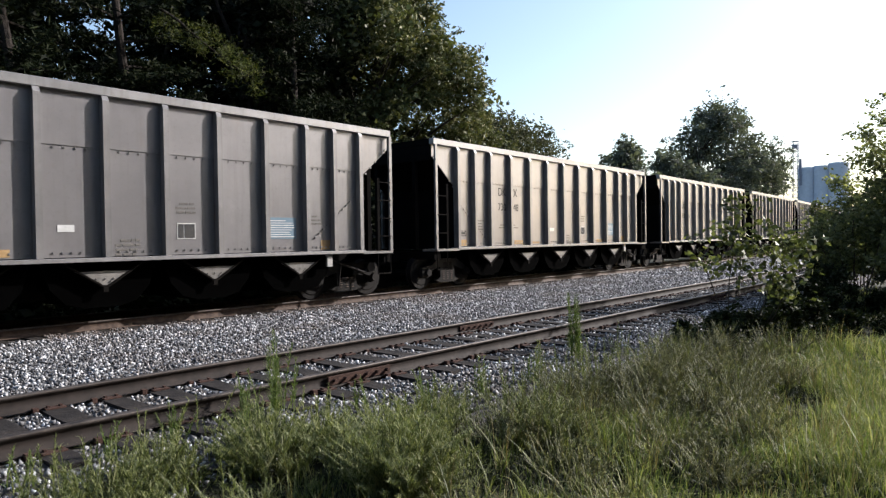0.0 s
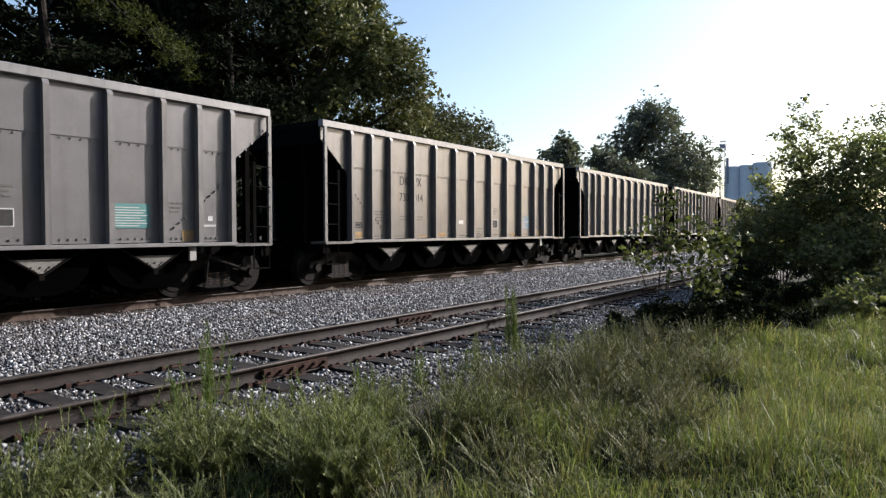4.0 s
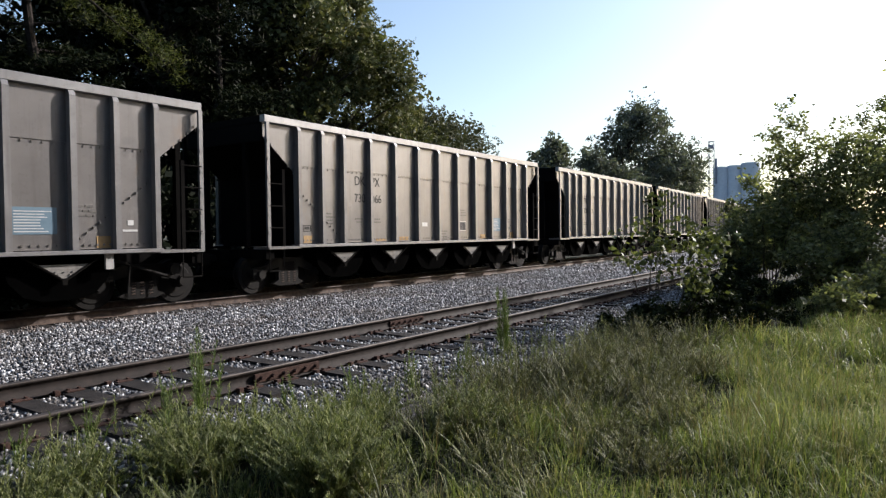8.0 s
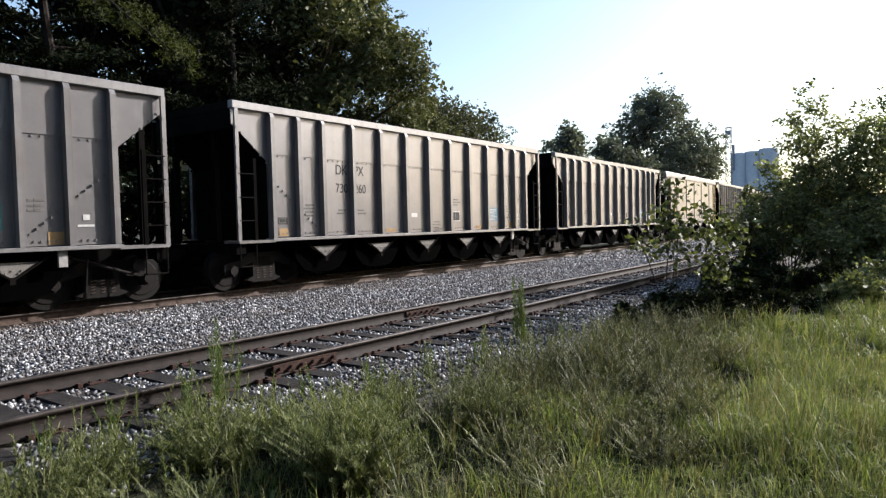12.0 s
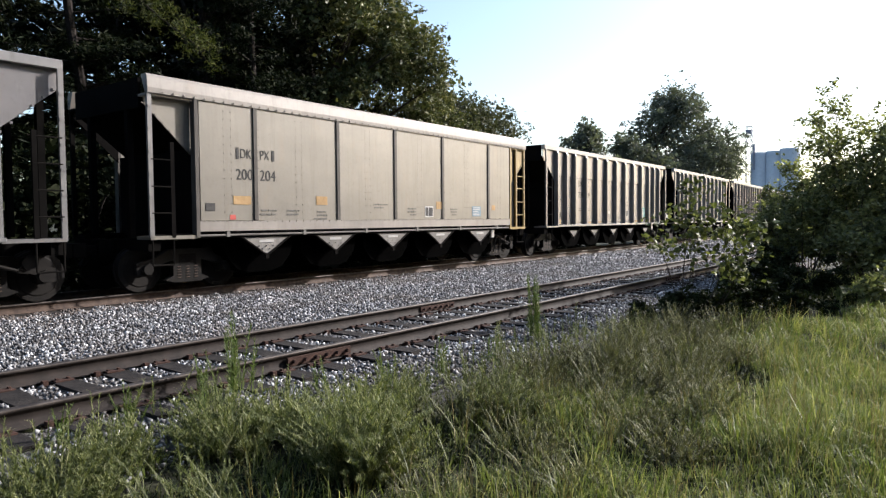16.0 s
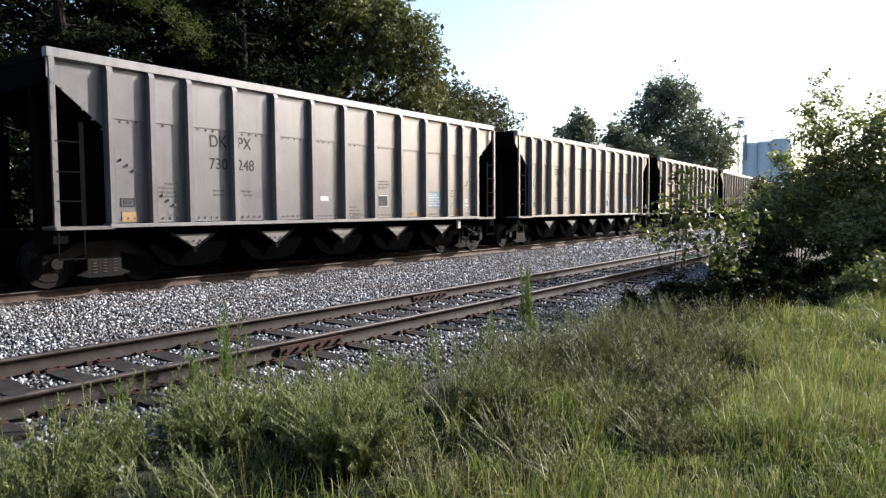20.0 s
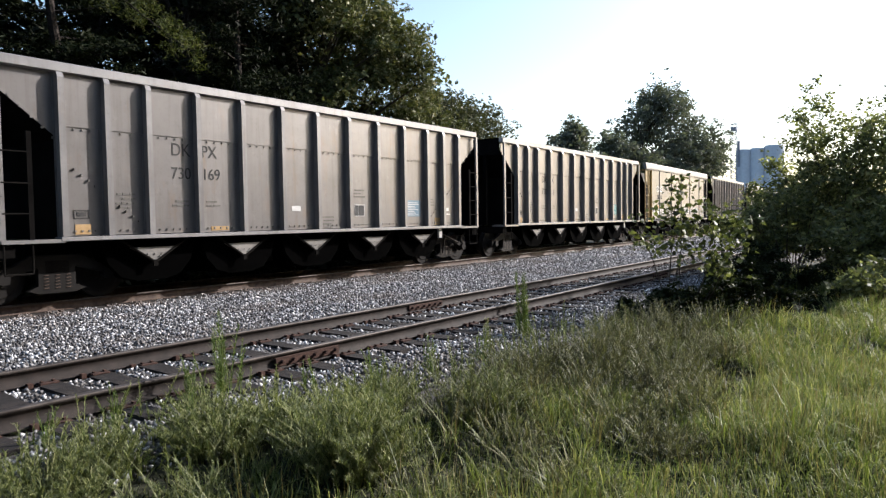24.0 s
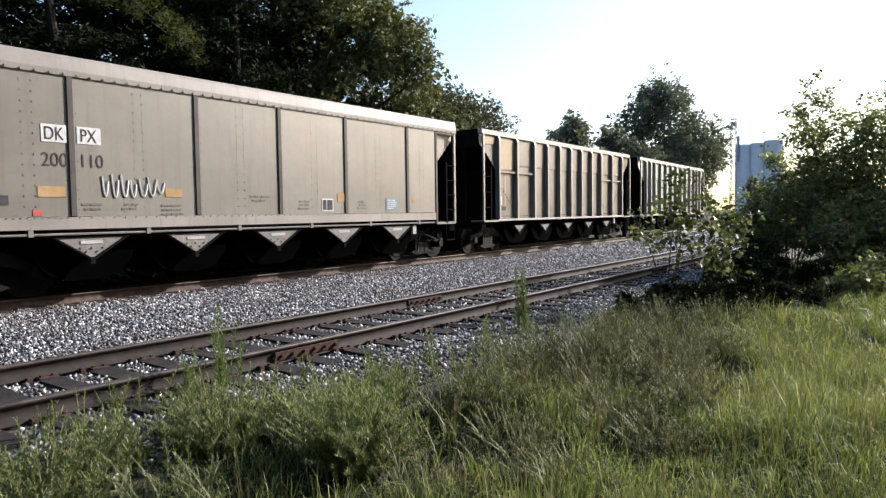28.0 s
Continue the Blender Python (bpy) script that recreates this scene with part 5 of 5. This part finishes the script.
def meadow(name, tufts, each, x0, x1, y0, y1, tall, wide, mat, label, seed, keep, spread=0.045, curl=1.0):
    """Grass in tufts whose blades lean outwards, with gaps between the tufts."""
    rng = np.random.default_rng(seed)
    tx, ty = rng.uniform(x0, x1, tufts), rng.uniform(y0, y1, tufts)
    ok = keep(tx, ty, rng)
    tx, ty = tx[ok], ty[ok]
    patch = 0.8 + 0.4 * np.sin(tx * 1.7 + np.sin(ty * 2.1)) * np.sin(ty * 1.3 + 0.7 * tx) + 0.2 * np.sin(4.1 * tx + 1.3) * np.sin(3.7 * ty)
    th = tall * rng.uniform(0.55, 1.2, len(tx)) * np.clip(patch, 0.4, 1.25)
    i = np.repeat(np.arange(len(tx)), each)
    n = len(i)
    dx, dy = rng.normal(0, spread, n), rng.normal(0, spread, n)
    x, y = tx[i] + dx, ty[i] + dy
    h = th[i] * rng.uniform(0.5, 1.1, n)
    v, f = blades(x, y, level(x, y), h, rng.uniform(0.6, 1.3, n) * wide, rng.uniform(0.06, curl, n), rng, 0.5, np.arctan2(dy, dx) + rng.normal(0, 0.7, n))
    return tagged(raw(name, v, f, mat), label, "grass", kind="stuff")


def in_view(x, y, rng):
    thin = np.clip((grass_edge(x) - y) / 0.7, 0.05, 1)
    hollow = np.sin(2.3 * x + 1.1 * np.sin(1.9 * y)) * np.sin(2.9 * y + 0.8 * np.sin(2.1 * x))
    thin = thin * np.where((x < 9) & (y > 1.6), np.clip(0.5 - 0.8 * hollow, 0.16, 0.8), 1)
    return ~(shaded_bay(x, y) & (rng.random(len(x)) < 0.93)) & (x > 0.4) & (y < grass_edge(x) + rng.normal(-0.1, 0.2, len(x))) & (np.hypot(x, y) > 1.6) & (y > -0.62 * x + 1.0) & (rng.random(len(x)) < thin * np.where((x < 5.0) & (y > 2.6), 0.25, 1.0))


def shaded_bay(x, y):
    """The bare hollow under the sapling, where little grass grows."""
    return (x > 9.2) & (x < 15.5) & (y > 2.8 - 0.4 * (x - 10))


def low_cover(x, y, rng):
    return (x > 0.4) & (y < grass_edge(x) - 0.15 + rng.normal(0, 0.15, len(x))) & (np.hypot(x, y) > 1.6) & (y > -0.62 * x + 1.0)


# Fills the hollows between the weeds; their shade is in the leaf colour.
meadow("ground_cover", 5200, 9, 0.6, 10, -1.5, 4.8, 0.15, 0.011, BRAMBLE, "low plants between the weeds, shade put into their colour", 10, low_cover, 0.09, 1.4)
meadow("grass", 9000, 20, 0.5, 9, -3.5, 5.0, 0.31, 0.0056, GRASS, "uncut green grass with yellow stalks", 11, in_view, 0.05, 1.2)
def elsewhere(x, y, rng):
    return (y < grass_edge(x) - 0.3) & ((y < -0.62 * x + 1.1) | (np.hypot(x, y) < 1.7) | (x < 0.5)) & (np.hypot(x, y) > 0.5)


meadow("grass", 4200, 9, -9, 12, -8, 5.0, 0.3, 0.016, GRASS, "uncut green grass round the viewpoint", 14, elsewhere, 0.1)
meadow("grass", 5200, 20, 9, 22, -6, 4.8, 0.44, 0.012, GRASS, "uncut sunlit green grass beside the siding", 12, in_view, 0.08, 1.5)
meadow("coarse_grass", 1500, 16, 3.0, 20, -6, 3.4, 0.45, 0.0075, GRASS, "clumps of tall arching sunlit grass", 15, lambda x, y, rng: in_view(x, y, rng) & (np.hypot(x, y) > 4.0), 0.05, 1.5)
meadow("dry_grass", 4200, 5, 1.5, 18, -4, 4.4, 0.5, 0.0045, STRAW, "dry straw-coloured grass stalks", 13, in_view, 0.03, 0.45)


def feathery(roots, seed, fine=0.0045, full=1.5):
    """Leaves and stalks of feathery weeds, stalks set with fine side leaves. roots: x, y, height, lean in x, lean in y."""
    rng = np.random.default_rng(seed)
    leaves, stalks = ([], []), ([], [])
    for px, py, h, lx, ly in roots:
        m = int((22 + 46 * h) * full)
        u = rng.uniform(0.1, 1, m)
        z0 = float(level(np.array([px]), np.array([py]))[0])
        cx, cy, cz = px + lx * u ** 1.5, py + ly * u ** 1.5, z0 + h * u * (1 - 0.25 * math.hypot(lx, ly) / max(h, 0.1) * u)
        out = (0.03 + 0.085 * (1.08 - u)) * rng.uniform(0.6, 1.3, m) * min(1.3, h / 0.5)
        v, f = blades(cx, cy, cz - 0.02, out, fine * rng.uniform(0.7, 1.4, m), rng.uniform(0.5, 1.5, m), rng, 0.25)
        leaves[1].append(f + sum(map(len, leaves[0])))
        leaves[0].append(v)
        k = np.linspace(0, 1, 5)
        sx, sy, sz = px + lx * k ** 1.5, py + ly * k ** 1.5, z0 + h * k * (1 - 0.25 * math.hypot(lx, ly) / max(h, 0.1) * k)
        w = 0.006 * (1.15 - k)
        left, right = np.stack([sx - w, sy, sz], -1), np.stack([sx + w, sy, sz], -1)
        v = np.concatenate([left, right])
        f = np.concatenate([[(i, 5 + i, 6 + i), (i, 6 + i, i + 1)] for i in range(4)])
        stalks[1].append(f + sum(map(len, stalks[0])))
        stalks[0].append(v)
    return [tuple(map(np.concatenate, piece)) for piece in (leaves, stalks)]


def weed_bed(name, roots, mat, label, *shape):
    (v, f), (sv, sf) = feathery(roots, *shape)
    return tagged(raw(name, np.concatenate([v, sv]), np.concatenate([f, sf + len(v)]), mat), label, "weeds", kind="stuff")


def mound(rng, cx, cy, r, h, count):
    """Stalks that lean out from the middle of a clump."""
    out = []
    for _ in range(count):
        q, d = rng.uniform(0, 2 * math.pi), r * math.sqrt(rng.random())
        tall = h * (1.05 - 0.55 * (d / r) ** 2) * rng.uniform(0.7, 1.15)
        s = 0.75 * tall * (0.25 + d / r) * rng.uniform(0.5, 1.2)
        out.append((cx + d * 0.8 * math.cos(q), cy + d * 0.8 * math.sin(q), tall, s * math.cos(q + rng.gauss(0, 0.5)), s * math.sin(q + rng.gauss(0, 0.5))))
    return out


rnd = random.Random(77)
roots = []
for cx, cy, r, h, count in ((1.75, 4.35, 0.4, 0.42, 120), (2.2, 4.6, 0.3, 0.36, 70), (2.95, 4.4, 0.38, 0.5, 130), (3.45, 4.35, 0.32, 0.45, 90), (3.3, 3.35, 0.36, 0.68, 190),
                            (3.75, 3.8, 0.35, 0.55, 120), (4.5, 4.15, 0.35, 0.45, 90), (5.0, 3.3, 0.4, 0.5, 110), (2.65, 3.75, 0.4, 0.2, 45), (2.3, 3.6, 0.2, 0.36, 25)):
    roots += mound(rnd, cx, cy, r, h, count)
weed_bed("weeds", roots, WEED, "dense mounds of feathery green weeds", 22, 0.0055, 1.9)
roots = []
for cx, cy, r, h, count in ((4.9, 1.7, 0.35, 0.36, 70), (5.9, 1.8, 0.3, 0.46, 70), (6.6, 2.3, 0.35, 0.52, 90), (7.9, 2.6, 0.45, 0.5, 90), (4.7, 3.4, 0.3, 0.5, 70), (6.9, 3.1, 0.3, 0.62, 80),
                            (8.6, 2.3, 0.4, 0.45, 70), (10.2, 2.8, 0.5, 0.55, 90), (10.0, 3.6, 0.35, 0.6, 70), (3.9, 1.9, 0.3, 0.3, 50), (3.2, 2.6, 0.3, 0.3, 60), (5.4, 3.2, 0.45, 0.42, 80), (6.2, 2.8, 0.5, 0.45, 90), (6.0, 3.6, 0.45, 0.5, 90), (7.3, 3.3, 0.5, 0.48, 90), (5.5, 2.3, 0.5, 0.4, 80),
                            (4.5, 2.75, 0.4, 0.34, 60), (4.1, 2.3, 0.4, 0.3, 50), (5.1, 2.1, 0.4, 0.34, 60), (6.7, 3.7, 0.4, 0.45, 70), (8.2, 3.3, 0.5, 0.6, 90), (9.3, 3.0, 0.6, 0.6, 90), (7.2, 2.3, 0.5, 0.42, 80)):
    roots += mound(rnd, cx, cy, r, h, count)
weed_bed("weeds", roots, DRY_WEED, "olive-brown weed clumps in the grass", 23)
roots = []
for k in range(420):
    x = rnd.uniform(1.2, 11.0)
    y = float(grass_edge(np.array([x]))[0]) + rnd.gauss(-0.05, 0.28)
    h = rnd.uniform(0.15, 0.5)
    roots.append((x, y, h, rnd.gauss(0, 0.12) * h, rnd.gauss(0, 0.12) * h))
weed_bed("weeds", roots, WEED, "thin weeds along the ballast's foot", 24)


roots = []
for k in range(34):
    x, y = rnd.uniform(1.6, 5.6), rnd.uniform(2.5, 4.4)
    h, q = rnd.uniform(0.35, 0.6), rnd.gauss(2.6, 1.3)
    roots.append((x, y, h, 0.6 * h * math.cos(q), 0.6 * h * math.sin(q)))
weed_bed("weeds", roots, PLUME, "pale arching weed stalks over the mounds", 25, 0.005, 0.9)

TALL_WEEDS = ((3.4, 5.3, 0.55), (3.75, 5.38, 0.82), (3.55, 5.25, 0.7), (2.55, 5.15, 0.42), (5.7, 4.5, 0.45), (4.9, 4.6, 0.42), (8.0, 4.7, 0.95), (2.1, 5.2, 0.36),
              (1.5, 5.1, 0.32), (3.15, 5.1, 0.5), (4.3, 4.9, 0.4), (6.6, 4.4, 0.4))


def tall_weed(x, y, h, seed):
    r = random.Random(seed)
    stems = [(x + r.gauss(0, 0.05), y + r.gauss(0, 0.05), h * r.uniform(0.6, 1.05), r.gauss(0, 0.05), r.gauss(0, 0.05)) for _ in range(16 if x > 7 else 6)]
    o = tagged(new("tall_weed"), "tall slender green weed beside the ballast", "weed", "tall weeds")
    o.location = (x, y, float(level(np.array([x]), np.array([y]))[0]))
    for name, (v, f) in zip(("leaves", "stems"), feathery(stems, seed, 0.0055, 1.3)):
        raw(name, v - np.array(o.location), f, TALL).parent = o
    return o


for n, (x, y, h) in enumerate(TALL_WEEDS):
    tall_weed(x, y, h, 300 + n)


def silo_works():
    top = tagged(new("grain_elevator"), "distant silos with a lattice tower, haze put into their blue-grey", "silo")
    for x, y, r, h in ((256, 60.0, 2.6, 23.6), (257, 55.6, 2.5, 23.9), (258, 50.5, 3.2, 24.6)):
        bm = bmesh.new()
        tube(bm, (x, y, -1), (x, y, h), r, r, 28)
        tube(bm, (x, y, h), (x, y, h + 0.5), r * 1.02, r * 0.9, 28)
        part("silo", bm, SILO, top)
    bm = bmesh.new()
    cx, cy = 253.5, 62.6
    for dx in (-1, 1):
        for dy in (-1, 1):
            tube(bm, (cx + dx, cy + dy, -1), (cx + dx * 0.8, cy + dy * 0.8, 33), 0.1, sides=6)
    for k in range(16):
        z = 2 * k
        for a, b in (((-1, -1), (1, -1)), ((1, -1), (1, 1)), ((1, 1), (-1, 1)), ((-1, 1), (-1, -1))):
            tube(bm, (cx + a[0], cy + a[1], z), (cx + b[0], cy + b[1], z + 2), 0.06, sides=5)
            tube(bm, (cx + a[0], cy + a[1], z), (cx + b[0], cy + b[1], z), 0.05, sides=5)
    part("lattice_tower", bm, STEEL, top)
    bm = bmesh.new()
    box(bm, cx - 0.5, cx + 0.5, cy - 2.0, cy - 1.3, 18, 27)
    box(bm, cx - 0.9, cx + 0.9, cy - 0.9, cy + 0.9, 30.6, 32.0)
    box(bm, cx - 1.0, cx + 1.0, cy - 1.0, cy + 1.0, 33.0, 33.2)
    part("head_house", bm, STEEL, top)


silo_works()


# ---- what moves ----


def run(t):
    """How far the train has come at t seconds."""
    return 16.2065 * t - 0.004004 * t * t - 0.26


def motions():
    times = [float(t) for t in range(29)]
    for car, at in CARS:
        rows = []
        for t in times:
            x = at - run(t)
            m = x + LENGTH / 2
            h = heading(m)
            c = Vector((m, TRAIN_TRACK + drift(m), 0.02))
            q = radians(h)
            c -= Vector((math.cos(q), math.sin(q), 0)) * LENGTH / 2
            rows.append((t, pose(*c, 0, 0, h)))
        walk(car, rows)
    wheels = [w for car, _ in CARS for w in car.children_recursive if w.name.startswith("wheelset")]
    walk(wheels[0], [(n / FPS, pose(0, 0, 0, 0, -math.degrees(run(n / FPS) / WHEEL) % 360, 0)) for n in range(int(SECONDS * FPS) + 1)])
    spin = wheels[0].animation_data
    for w in wheels[1:]:
        w.rotation_mode = "QUATERNION"
        w.animation_data_create()
        w.animation_data.action = spin.action
        w.animation_data.action_slot = spin.action_slot


motions()
